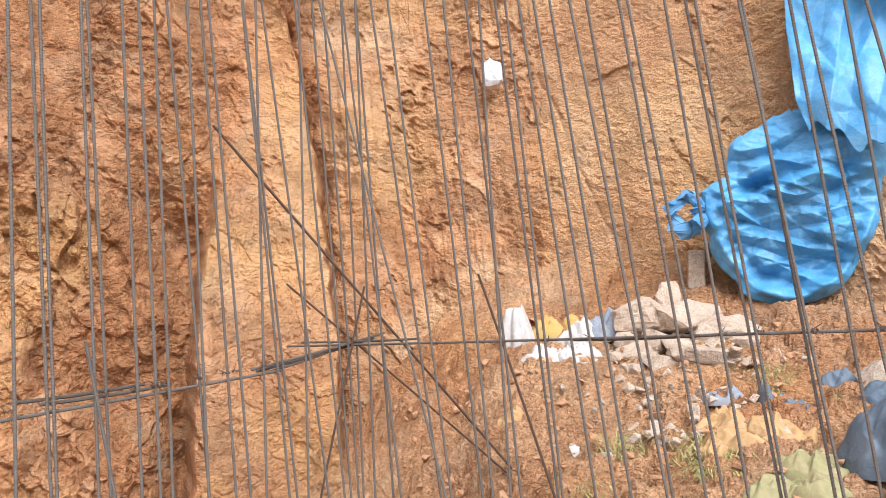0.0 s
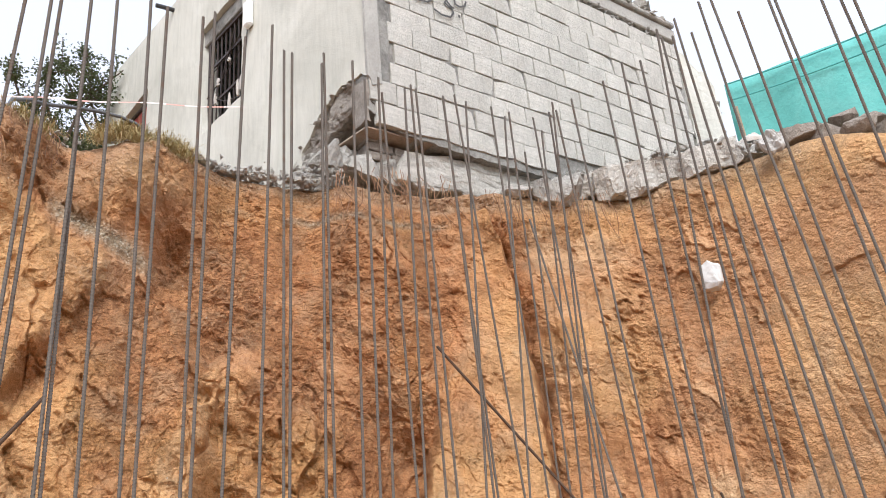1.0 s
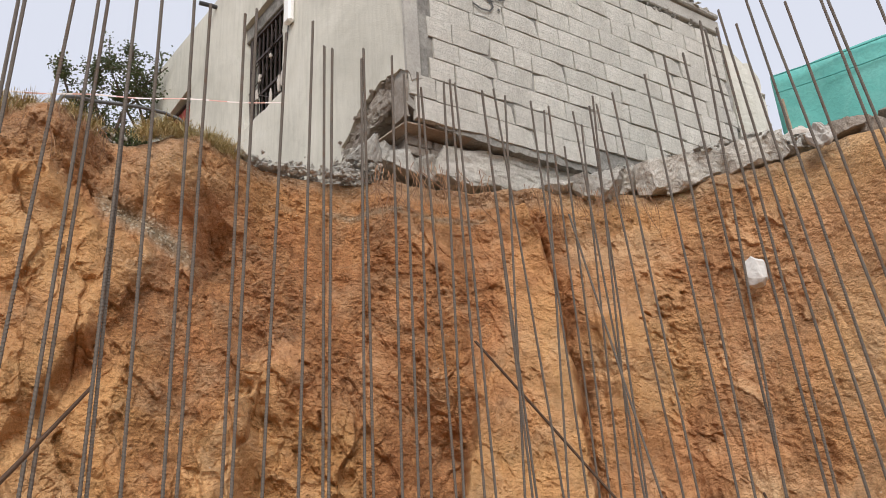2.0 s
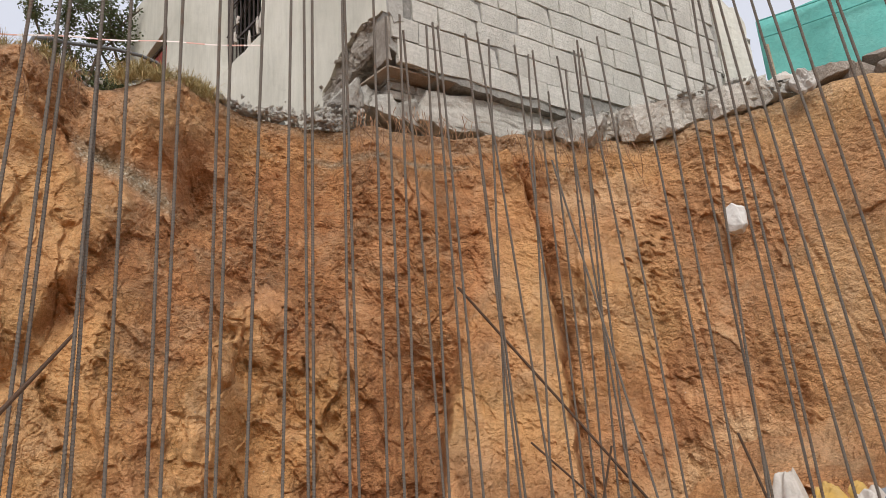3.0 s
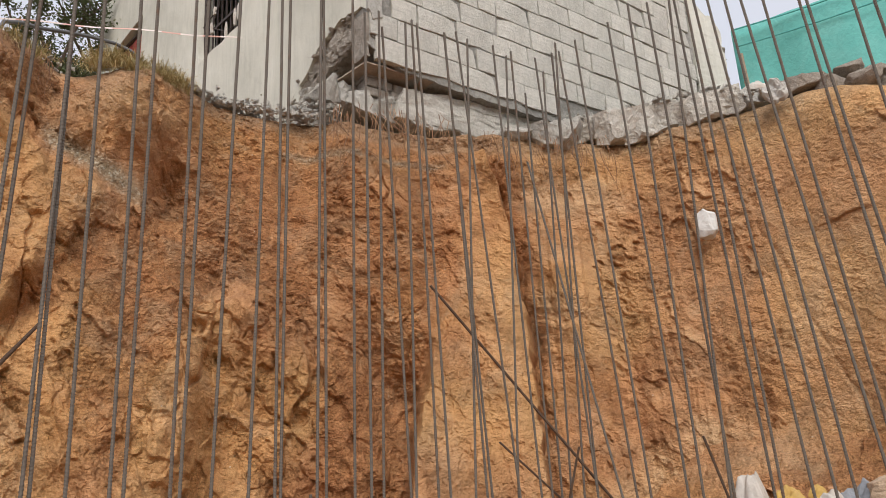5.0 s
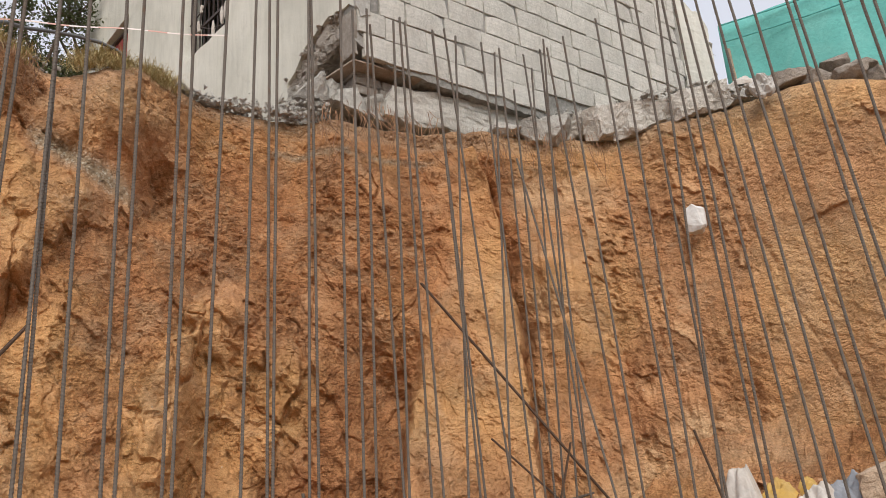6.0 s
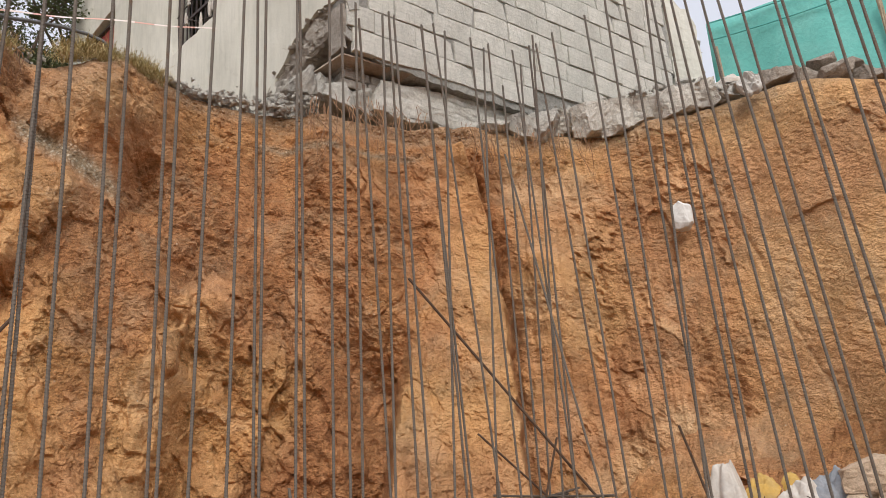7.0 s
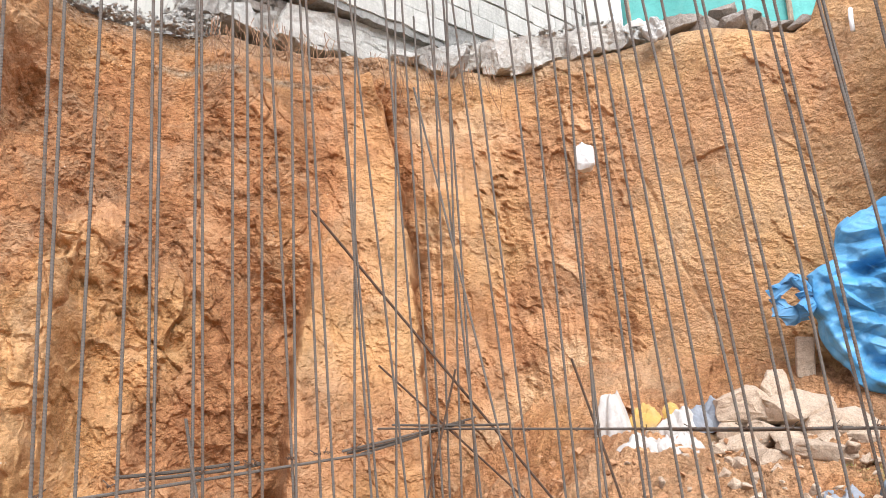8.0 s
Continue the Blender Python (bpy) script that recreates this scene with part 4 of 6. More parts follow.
house_part("wall_bed", bm, RED_SCREED, BLOCK_FRAME @ pose(0, 0.03, 4.60, -90, 0, 0), "earth-brown bed under the blocks")
bm = bmesh.new()
sheet(bm, ragged([(0.28, 4.24), (0.6, 4.20), (0.9, 4.24), (1.0, 4.17), (1.5, 4.22), (1.95, 4.16)], 0.06, 0.012, rng)
      + ragged([(1.95, 4.16), (1.97, 4.585)], 0.05, 0.015, rng)[1:] + ragged([(1.2, 4.565), (0.7, 4.53), (0.36, 4.50), (0.30, 4.36)], 0.09, 0.008, rng), [], 0.3)
roughen(bm, 0.020, 0.05, 1)
house_part("grade_beam", bm, WHITEWASH, BLOCK_FRAME @ Matrix.Translation((0, 0.095, 0)), "limewashed grade beam under the wall")
bm = bmesh.new()
sheet(bm, ragged([(0.30, 4.28), (0.62, 4.20), (1.12, 4.22), (1.50, 4.30), (1.55, 4.42)], 0.06, 0.015, rng)
      + ragged([(1.02, 4.76), (0.84, 4.72), (0.56, 4.62), (0.34, 4.56)], 0.06, 0.015, rng), [], 0.42)
roughen(bm, 0.030, 0.05, 2)
house_part("footing", bm, CONCRETE, PLASTER_FRAME @ Matrix.Translation((0, 0.0, 0)), "cracked limewashed footing at the corner")
for i, (s, y, z, sx, sy, sz) in enumerate(((0.02, 0.20, 4.20, 0.30, 0.3, 0.26), (0.24, 0.26, 4.19, 0.26, 0.3, 0.30), (-0.16, 0.30, 4.22, 0.3, 0.3, 0.28), (-0.30, 0.22, 4.20, 0.3, 0.3, 0.34), (0.1, 0.5, 4.2, 0.6, 0.4, 0.25))):
    ob = part("footing_stone", rock(random.Random(40 + i), (sx, sy, sz)), CONCRETE, house)
    ob.matrix_world = BLOCK_FRAME @ pose(s, y, z, 0, 0, 20 * i)

course_rng = random.Random(73)
for row in range(5):
    z = 4.26 + 0.075 * row
    s = 0.03 + course_rng.uniform(0, 0.05)
    while s < 0.55 + 0.28 * (row < 4):
        w = course_rng.uniform(0.12, 0.26)
        if not (row == 4 and 0.18 < s < 0.5):
            bm = bmesh.new()
            box(bm, 0, w - 0.008, 0, 0.26, 0, 0.068, 0.006)
            roughen(bm, 0.010, 0.05, s + row)
            ob = part("footing_stone", bm, OLD_MASONRY, house)
            ob.matrix_world = BLOCK_FRAME @ pose(s, 0.17 + course_rng.uniform(-0.03, 0.03), z, 0, course_rng.uniform(-3, 3), course_rng.uniform(-4, 4))
        s += w

bm = bmesh.new()
sheet(bm, ragged([(0.0, 4.80), (0.0, 5.04), (0.12, 5.12), (0.42, 5.14), (0.72, 5.04), (0.90, 4.88), (1.0, 4.80), (1.02, 4.56), (0.88, 4.60), (0.66, 4.78), (0.40, 4.84), (0.16, 4.84), (0.0, 4.80)], 0.07, 0.02, rng)[:-1], [], 0.24)
roughen(bm, 0.042, 0.04, 5)
house_part("torn_wall_edge", bm, OLD_MASONRY, PLASTER_FRAME @ Matrix.Translation((0, 0.035, 0)), "thick broken edge of the plastered wall")
bm = bmesh.new()
box(bm, -0.035, 0.0, 0.015, 0.2, 4.63, 5.0)
roughen(bm, 0.015, 0.04, 6)
house_part("broken_end", bm, OLD_MASONRY, BLOCK_FRAME)

# window with its grille, wires and rags
IRON = plain_material("dark_painted_iron", (0.055, 0.04, 0.035), 0.6, 0.3)
# the brown blotches serve as dirt and as painted fold shading
WHITE_RAG = cloth_material("dirty_shaded_white_cloth", (0.50, 0.47, 0.43), (0.34, 0.265, 0.205), 0.9, 500)
window = holder("window_1", "barred window opening without glass in the plastered wall", "window", PLASTER_FRAME, kind="structure")
bm = bmesh.new()
for x0, x1, z0, z1 in ((2.07, 2.11, 5.92, 7.10), (2.93, 2.97, 5.92, 7.10), (2.11, 2.93, 7.06, 7.10), (2.11, 2.93, 5.92, 5.96)):
    box(bm, x0, x1, 0.07, 0.11, z0, z1, 0.004)
ob = part("window_frame", bm, IRON, window)
bm = bmesh.new()
box(bm, 2.06, 3.05, 0.05, 0.15, 7.10, 7.29, 0.01)
part("lintel", bm, MORTAR, window, "rough grey mortar lintel")
for i in range(8):
    bm = bmesh.new()
    box(bm, 2.19 + i * 0.098, 2.204 + i * 0.098, 0.083, 0.097, 5.961, 7.059)
    part("grille_bar", bm, IRON, window)
for z in (6.24, 6.72):
    bm = bmesh.new()
    box(bm, 2.11, 2.93, 0.07, 0.082, z, z + 0.03)
    part("grille_rail", bm, IRON, window)
for a, b in (((2.90, 0.05, 6.62), (2.10, 0.05, 6.80)), ((2.92, 0.04, 6.35), (2.12, 0.05, 6.62)), ((2.85, 0.05, 6.1), (2.3, 0.05, 6.95)), ((2.15, 0.05, 6.0), (2.8, 0.05, 6.3))):
    bm = bmesh.new()
    mid = (Vector(a) + Vector(b)) / 2 - Vector((0, 0, 0.05))
    tube(bm, [a, mid, b], 0.006, 6)
    part("wire", bm, IRON, window)


def crumple(size, seed, folds=1.0, depth=0.3):
    """A crumpled sack or rag: flat facets between long sharp creases; its base at z = 0."""
    r = random.Random(seed)
    bm = bmesh.new()
    bmesh.ops.create_icosphere(bm, subdivisions=6 if max(size) > 0.15 else 5, radius=1.0)
    pts = np.array([v.co[:] for v in bm.verts])
    f = np.ones(len(pts))
    for k, (freq, amp) in enumerate(((1.0, 0.8), (1.5, 0.7), (2.5, 0.42), (4.2, 0.2))):
        turn = np.array(Euler((r.uniform(0, 6), r.uniform(0, 6), r.uniform(0, 6))).to_matrix())
        q = (pts * f[:, None] ** 0.5) @ turn * np.array([1.0, 0.45, 1.0]) * freq * folds + seed * 1.7 + k
        f = f + depth * amp * (0.5 - np.abs(vnoise(q, seed + k)) * 1.6)
    pts = pts * np.clip(f, 0.3, 2.0)[:, None]
    pts[:, 2] = np.where(pts[:, 2] < -0.5, -0.5 + (pts[:, 2] + 0.5) * 0.12, pts[:, 2])
    pts[:, 2] -= pts[:, 2].min()
    pts *= np.array(size) / (pts.max(0) - pts.min(0))
    for v, p in zip(bm.verts, pts):
        v.co = p
    return bm


def draped(size, seed, rings=44, turns=110):
    """A cloth or slack sack lying in a heap: uneven outline, sharp creases; its base at z = 0."""
    r = random.Random(seed)
    th = np.linspace(0, 2 * math.pi, turns, endpoint=False)
    edge = np.ones(turns)
    for k in range(2, 9):
        edge += r.uniform(-0.28, 0.28) / k ** 0.9 * np.cos(k * th + r.uniform(0, 6))
    R, T = np.meshgrid(np.linspace(0, 1, rings), th, indexing="ij")
    E = np.tile(edge, (rings, 1))
    u, w = (R * E * np.cos(T)).ravel() * size[0] / 2, (R * E * np.sin(T)).ravel() * size[1] / 2
    m = max(size[0], size[1])
    fold = np.zeros(u.size)
    for k, (share, stretch, amp) in enumerate(((0.22, 3.2, 0.65), (0.12, 3.2, 1.0), (0.065, 2.8, 0.95), (0.034, 2.2, 0.6))):
        fold += amp * share * m * crinkle(u, w, seed + k, share * m, stretch, r.uniform(0, 3))
    rr = R.ravel()
    z = np.clip(size[2] * 0.55 * (1 - rr ** 2.2) + fold * (1 - 0.75 * rr ** 4) + 0.012, 0.004, 2.0)
    z = np.where(rr > 0.985, -0.02, z + 0.006)
    me = grid_mesh("cloth", np.stack([u, w, z], 1), turns, rings, WHITE_RAG, {}, True, False)
    bm = bmesh.new()
    bm.from_mesh(me)
    bpy.data.meshes.remove(me)
    return bm


for i, (s, z, w, h) in enumerate(((2.12, 6.70, 0.05, 0.10), (2.42, 6.56, 0.05, 0.06), (2.66, 6.38, 0.06, 0.10), (2.72, 6.18, 0.05, 0.14), (2.22, 6.02, 0.05, 0.22), (2.40, 5.97, 0.05, 0.2), (2.14, 6.05, 0.06, 0.2))):
    ob = thing("rag", crumple((w, 0.04, h), 60 + i), WHITE_RAG, "torn white rag caught on the window grille", "rag", "rags on the window", smooth=True)
    ob.matrix_world = PLASTER_FRAME @ pose(s, 0.045, z, 0, 0, 0)

WHITE_PLASTIC = plain_material("white_plastic", (0.80, 0.80, 0.78), 0.35, 0, 0.05)
BLACK_PVC = plain_material("black_pvc", (0.03, 0.03, 0.032), 0.5, 0, 0.2)
lamp = holder("wall_box", "white plastic outdoor box on the wall beside the window", "junction box", PLASTER_FRAME)
bm = bmesh.new()
box(bm, 1.80, 1.92, -0.075, -0.001, 6.62, 6.93, 0.02)
part("casing", bm, WHITE_PLASTIC, lamp)
bm = bmesh.new()
tube(bm, [(1.91, -0.02, 6.63), (1.94, -0.012, 6.5), (2.02, -0.012, 6.2), (2.04, -0.01, 5.9), (2.03, -0.01, 5.6)], 0.006, 6)
part("cable", bm, BLACK_PVC, lamp, "thin dark cable hanging down the wall")
bm = bmesh.new()
tube(bm, [(3.84, 0.15, 8.12), (3.86, -0.05, 8.13), (3.88, -0.22, 8.12)], 0.028, 12)
ob = thing("drain_spout", bm, BLACK_PVC, "short dark rainwater spout through the parapet", "pipe")
ob.matrix_world = PLASTER_FRAME
RED = plain_material("faded_red_paint", (0.30, 0.055, 0.045), 0.55, 0.1, 0.3, 12)
door = holder("door_1", "faded red sheet-metal door set in the plastered wall", "door", PLASTER_FRAME, kind="structure")
bm = bmesh.new()
for i in range(9):
    box(bm, 4.60 + i * 0.093, 4.688 + i * 0.093, 0.09 + 0.006 * (i % 2), 0.12, 4.62, 7.24)
part("leaf", bm, RED, door)
bm = bmesh.new()
for x0, x1, z0, z1 in ((4.562, 4.598, 4.61, 7.30), (5.44, 5.458, 4.61, 7.26), (4.6, 5.438, 7.245, 7.275)):
    box(bm, x0, x1, 0.06, 0.13, z0, z1, 0.004)
part("door_frame", bm, IRON, door)

# the painted scrawl on the blocks
INK = plain_material("spray_paint", (0.075, 0.072, 0.07), 0.8, 0, 0.2)


def stroke(points, width, parent):
    bm = bmesh.new()
    pts = [Vector((x, 0, z)) for x, z in points]
    left, right = [], []
    for i, p in enumerate(pts):
        d = (pts[min(i + 1, len(pts) - 1)] - pts[max(i - 1, 0)]).normalized()
        side = Vector((-d.z, 0, d.x)) * width / 2
        left.append((bm.verts.new(p + side), bm.verts.new(p + side + Vector((0, 0.003, 0)))))
        right.append((bm.verts.new(p - side), bm.verts.new(p - side + Vector((0, 0.003, 0)))))
    for i in range(len(pts) - 1):
        a, b, c, d = left[i], left[i + 1], right[i], right[i + 1]
        bm.faces.new((a[0], b[0], d[0], c[0]))
        bm.faces.new((a[0], a[1], b[1], b[0]))
        bm.faces.new((c[0], d[0], d[1], c[1]))
    ob = part("stroke", bm, INK, parent)


scrawl = holder("graffiti", "dark sprayed scrawl of looped strokes on the bare blocks", "graffiti", BLOCK_FRAME @ Matrix.Translation((0, -0.012, 0)))
for pts in ([(0.70, 6.32), (0.58, 6.29), (0.48, 6.20), (0.43, 6.08), (0.45, 5.99), (0.53, 5.96), (0.64, 5.98), (0.70, 6.03), (0.72, 6.09)],
            [(0.70, 5.93), (0.78, 5.90), (0.88, 5.91), (0.92, 5.97), (0.90, 6.03), (0.85, 6.08), (0.83, 6.05), (0.87, 6.02), (0.93, 6.03)],
            [(0.93, 6.36), (0.935, 6.2), (0.95, 6.08), (1.0, 6.07), (1.06, 6.10), (1.08, 6.16)]):
    dense = []
    for (x0, z0), (x1, z1) in zip(pts, pts[1:]):
        dense += [(x0 + (x1 - x0) * f / 4, z0 + (z1 - z0) * f / 4) for f in range(4)]
    stroke(dense + pts[-1:], 0.017, scrawl)
for x, z in ((0.56, 6.13), (0.60, 6.12), (0.98, 5.96), (0.35, 6.12)):
    stroke([(x - 0.012, z), (x + 0.012, z - 0.004)], 0.026, scrawl)


# ---- along the edge of the bank ----
def edge_spot(az, dr=0.0, dz=0.0):
    return polar(az, float(crest_radius(az)) + dr, float(crest_height(az)) + dz)


def place(ob, where, yaw=0.0, rx=0.0, ry=0.0):
    ob.matrix_world = Matrix.Translation(where) @ pose(0, 0, 0, rx, ry, yaw)
    return ob


CHUNK = "angular broken lump of grey concrete lying at the bank's edge"
for i, (az, dr, dz, sx, sy, sz, rx, ry, mat) in enumerate((
        (11.4, 0.10, -0.06, 0.40, 0.42, 0.30, 5, 6, CONCRETE), (13.5, 0.06, -0.09, 0.42, 0.42, 0.26, -10, -4, CONCRETE), (14.4, 0.40, 0.16, 0.5, 0.4, 0.2, 0, 8, CONCRETE),
        (18.0, 0.46, 0.18, 0.4, 0.4, 0.14, 0, -6, CONCRETE), (21.4, 0.44, 0.18, 0.4, 0.4, 0.14, 0, 5, CONCRETE), (26.9, 0.2, 0.0, 0.36, 0.4, 0.2, 3, -6, CONCRETE),
        (25.2, 0.5, 0.18, 0.4, 0.4, 0.16, 0, 0, CONCRETE), (28.3, 0.35, 0.1, 0.3, 0.3, 0.18, 0, 0, WHITEWASH), (9.6, 0.16, 0.0, 0.36, 0.4, 0.16, 0, 8, CONCRETE))):
    place(thing("concrete_chunk", rock(random.Random(200 + i), (sx, sy, sz), points=16), mat, CHUNK, "concrete chunk", "chunks along the edge"),
          edge_spot(az, dr, dz), -az, rx, ry)


def broken_slab(width, depth, thick, seed):
    """A piece of slab lying flat: uneven outline, fractured sides; its front on y = 0."""
    r = random.Random(seed)
    bm = bmesh.new()
    w = width / 2
    front = ragged([(-w, r.uniform(-0.02, 0.06)), (-w * 0.3, r.uniform(-0.05, 0.03)), (w * 0.35, r.uniform(-0.04, 0.04)), (w, r.uniform(-0.02, 0.07))], 0.07, 0.02, r)
    sheet(bm, front + [(w * 0.96, depth), (-w * 0.95, depth)], [], thick)
    for v in bm.verts:
        v.co = Vector((v.co.x, v.co.z, thick - v.co.y))
        if v.co.z < thick * 0.5:
            v.co.y += r.uniform(0.0, 0.09)
            v.co.z += r.uniform(-0.02, 0.05)
    for cuts in (2, 2):
        bmesh.ops.subdivide_edges(bm, edges=[e for e in bm.edges if e.calc_length() > 0.035], cuts=cuts, use_grid_fill=True)
        bmesh.ops.triangulate(bm, faces=bm.faces[:])
    off = Vector((seed * 3.1, 0, 0))
    for v in bm.verts:
        v.co += noise.noise_vector(v.co * 11 + off) * 0.012 + noise.noise_vector(v.co * 38 + off) * 0.013
    bmesh.ops.recalc_face_normals(bm, faces=bm.faces[:])
    return bm


for i, (az, width, dr, dz, thick, rx, ry) in enumerate((
        (15.5, 0.44, 0.10, 0.02, 0.19, -4, -5), (17.9, 0.40, 0.04, -0.05, 0.25, 2, -4), (20.2, 0.46, 0.08, -0.03, 0.24, -3, -6),
        (22.7, 0.40, 0.12, -0.02, 0.22, 0, -3), (24.9, 0.44, 0.10, 0.0, 0.20, -3, -5))):
    place(thing("slab_fragment", broken_slab(width, 0.5, thick, 3 + i), WHITEWASH, "fractured pale concrete slab fragment resting on the bank's lip", "concrete slab", "slab along the edge"),
          edge_spot(az, dr - 0.1, dz), -az, rx, ry)
STONE = concrete_material("field_stone", (0.22, 0.18, 0.145), (0.50, 0.43, 0.36), 9.0, 1.0)
for i, (az, dr, dz, sx, sy, sz) in enumerate((
        (31.2, 0.2, 0.0, 0.5, 0.45, 0.24), (33.2, 0.25, -0.02, 0.42, 0.4, 0.22), (35.0, 0.2, 0.0, 0.36, 0.4, 0.2), (36.4, 0.3, 0.02, 0.3, 0.3, 0.2), (37.6, 0.2, 0.02, 0.34, 0.3, 0.14),
        (34.2, 0.35, 0.18, 0.3, 0.3, 0.16), (36.0, 0.4, 0.18, 0.26, 0.25, 0.14), (44.6, 0.1, 0.0, 0.5, 0.4, 0.34), (39.2, 0.15, -0.02, 0.3, 0.3, 0.12))):
    place(thing("field_stone", rock(random.Random(300 + i), (sx * 0.68, sy * 0.7, sz * 0.75), points=18), STONE, "rough brown-grey stone stacked on the bank's edge", "stone", "stones on the edge"),
          edge_spot(az, dr, dz), -az + 30 * (i % 3))
r = random.Random(77)
lumps("edge_rubble", [(edge_spot(az, r.uniform(0.0, 0.5), (0.17 if 14 < az < 26.5 else 0.04) + r.uniform(0.0, 0.09)), 0.016 + 0.08 * r.random() ** 3) for az in [r.uniform(9, 29.5) for _ in range(900)]],
      CONCRETE, label="grey concrete rubble strewn along the edge", category="rubble")
lumps("wall_rubble", [(edge_spot(az, r.uniform(0.25, 0.8), r.uniform(0.14, 0.36)), 0.02 + 0.09 * r.random() ** 3) for az in [r.uniform(13.5, 26) for _ in range(640)]],
      CONCRETE, label="heap of grey concrete crumbs against the block wall", category="rubble")
lumps("plaster_rubble", [(edge_spot(az, r.uniform(-0.04, 0.16), abs(r.gauss(0, 0.045)) * (0.5 + (az + 16) / 11)), 0.012 + 0.045 * r.random() ** 2.5) for az in [r.uniform(-16.5, -4.5) for _ in range(1100)]],
      CONCRETE, label="crumbled mortar and gravel below the plastered wall", category="rubble")
lumps("bank_gravel", [(edge_spot(az, r.uniform(0.0, 0.5), r.uniform(0.0, 0.03)), r.uniform(0.02, 0.05)) for az in [r.uniform(-27, -15) for _ in range(60)]],
      CONCRETE, label="loose grey gravel on the bank's edge", category="gravel")


def blades(spots, length, width, seed, droop=0.5):
    """Grass: bent blades of three pieces; spots: place and way of leaning."""
    r = random.Random(seed)
    verts, faces = [], []
    for p, lean in spots:
        p, lean = Vector(p), Vector(lean)
        n = length * r.uniform(0.5, 1.3)
        side = Vector((r.uniform(-1, 1), r.uniform(-1, 1), 0)).normalized() * width * r.uniform(0.6, 1.3)
        way = (Vector((r.gauss(0, 0.95), r.gauss(0, 0.95), 1)) + lean).normalized()
        k = len(verts)
        q = p.copy()
        for j in range(4):
            w = side * (1 - j / 3.2)
            verts += [tuple(q - w), tuple(q + w)]
            q = q + way * n / 3
            way = (way + Vector((lean.x * droop, lean.y * droop, -droop * r.uniform(0.3, 1.2)))).normalized()
        faces += [(k + 2 * j, k + 2 * j + 1, k + 2 * j + 3, k + 2 * j + 2) for j in range(3)]
    me = bpy.data.meshes.new("grass")
    me.from_pydata(verts, [], faces)
    return me


def leaf_material(name, tones, rough=0.7):
    n = Nodes(name, rough)
    isl = n.node("ShaderNodeNewGeometry").outputs["Random Per Island"]
    n.bsdf.inputs["Subsurface Weight"].default_value = 0.0
    return n.color(n.ramp(isl, [(i / (len(tones) - 1), c) for i, c in enumerate(tones)]))


DRY_GRASS = leaf_material("dry_grass", [(0.34, 0.25, 0.11), (0.46, 0.35, 0.16), (0.28, 0.235, 0.085), (0.55, 0.43, 0.22), (0.25, 0.22, 0.075)])
WEED = leaf_material("green_weed", [(0.26, 0.25, 0.06), (0.44, 0.38, 0.13), (0.20, 0.21, 0.06), (0.52, 0.44, 0.20)])
ROOT = leaf_material("root_brown", [(0.14, 0.065, 0.03), (0.23, 0.115, 0.052), (0.34, 0.19, 0.09)])


def tuft(name, label, az0, az1, count, length, width, dr, material, seed, lean=0.7, dz=0.0):
    r = random.Random(seed)
    spots = []
    for _ in range(count):
        az = r.uniform(az0, az1)
        if noise.noise(Vector((az * 0.9, seed, 0))) < r.uniform(-0.5, 0.3):
            continue
        f = 1 - abs(2 * (az - az0) / (az1 - az0) - 1) ** 3
        rad = r.uniform(*dr)
        p = edge_spot(az, rad, dz + (0.02 if rad > 0.03 else -0.03 + rad * 0.9) + 0.03 * f)
        inward = polar(az, -1).normalized()
        spots.append((p, inward * lean * r.uniform(0.1, 1.3)))
    me = blades(spots, length, width, seed, 1.9)
    me.materials.append(material)
    tagged(new(name, me), label, "grass", kind="stuff")


tuft("grass_tuft", "dry olive grass hanging over the lip of the bank", -35.5, -26.6, 3200, 0.20, 0.0022, (-0.12, 0.16), DRY_GRASS, 5, 1.3)
tuft("grass_tuft", "thick yellow-green dry grass clump on the bank's lip", -24.2, -16.2, 4600, 0.20, 0.0022, (-0.10, 0.22), DRY_GRASS, 6, 1.0, 0.02)
tuft("grass_tuft", "thin dry grass fringe at the foot of the wall", -27.4, -24, 160, 0.06, 0.002, (-0.05, 0.1), DRY_GRASS, 7, 1.0)
tuft("grass_tuft", "sparse dead grass under the broken slabs", 14, 33, 220, 0.08, 0.0018, (-0.10, 0.02), DRY_GRASS, 9, 0.8, -0.12)


def roots(name, label, az0, az1, count, length, seed, top):
    r = random.Random(seed)
    bm = bmesh.new()
    for _ in range(count):
        az = min(az1, max(az0, az0 + (az1 - az0) * (r.randrange(6) + 0.5) / 6 + r.gauss(0, 0.45)))
        n = length * r.uniform(0.25, 1.2)
        z0 = top + r.uniform(-0.08, 0.05)
        p = polar(az, float(crest_radius(az)) - 0.22 - r.uniform(0.0, 0.12), z0)
        pts, q = [], p.copy()
        drift = Vector((r.gauss(0, 0.12), r.gauss(0, 0.12), -1))
        for j in range(6):
            pts.append(q.copy())
            drift = (drift + Vector((r.gauss(0, 0.22), r.gauss(0, 0.22), 0))).normalized()
            drift.z = -abs(drift.z)
            q = q + drift * n / 5 + polar(az, -0.018)
        tube(bm, pts, r.uniform(0.0013, 0.0036), 4, 0.35)
    thing(name, bm, ROOT, label, "roots", kind="stuff")


roots("hanging_roots", "thin brown roots hanging from under the slab", -5.5, 4.5, 85, 0.50, 31, 4.0)
roots("hanging_roots", "fine dry roots hanging under the broken concrete", 7, 17, 90, 0.36, 32, 3.96)
roots("hanging_roots", "dry roots and stalks trailing over the lip", -33, -26, 30, 0.26, 33, 3.92)

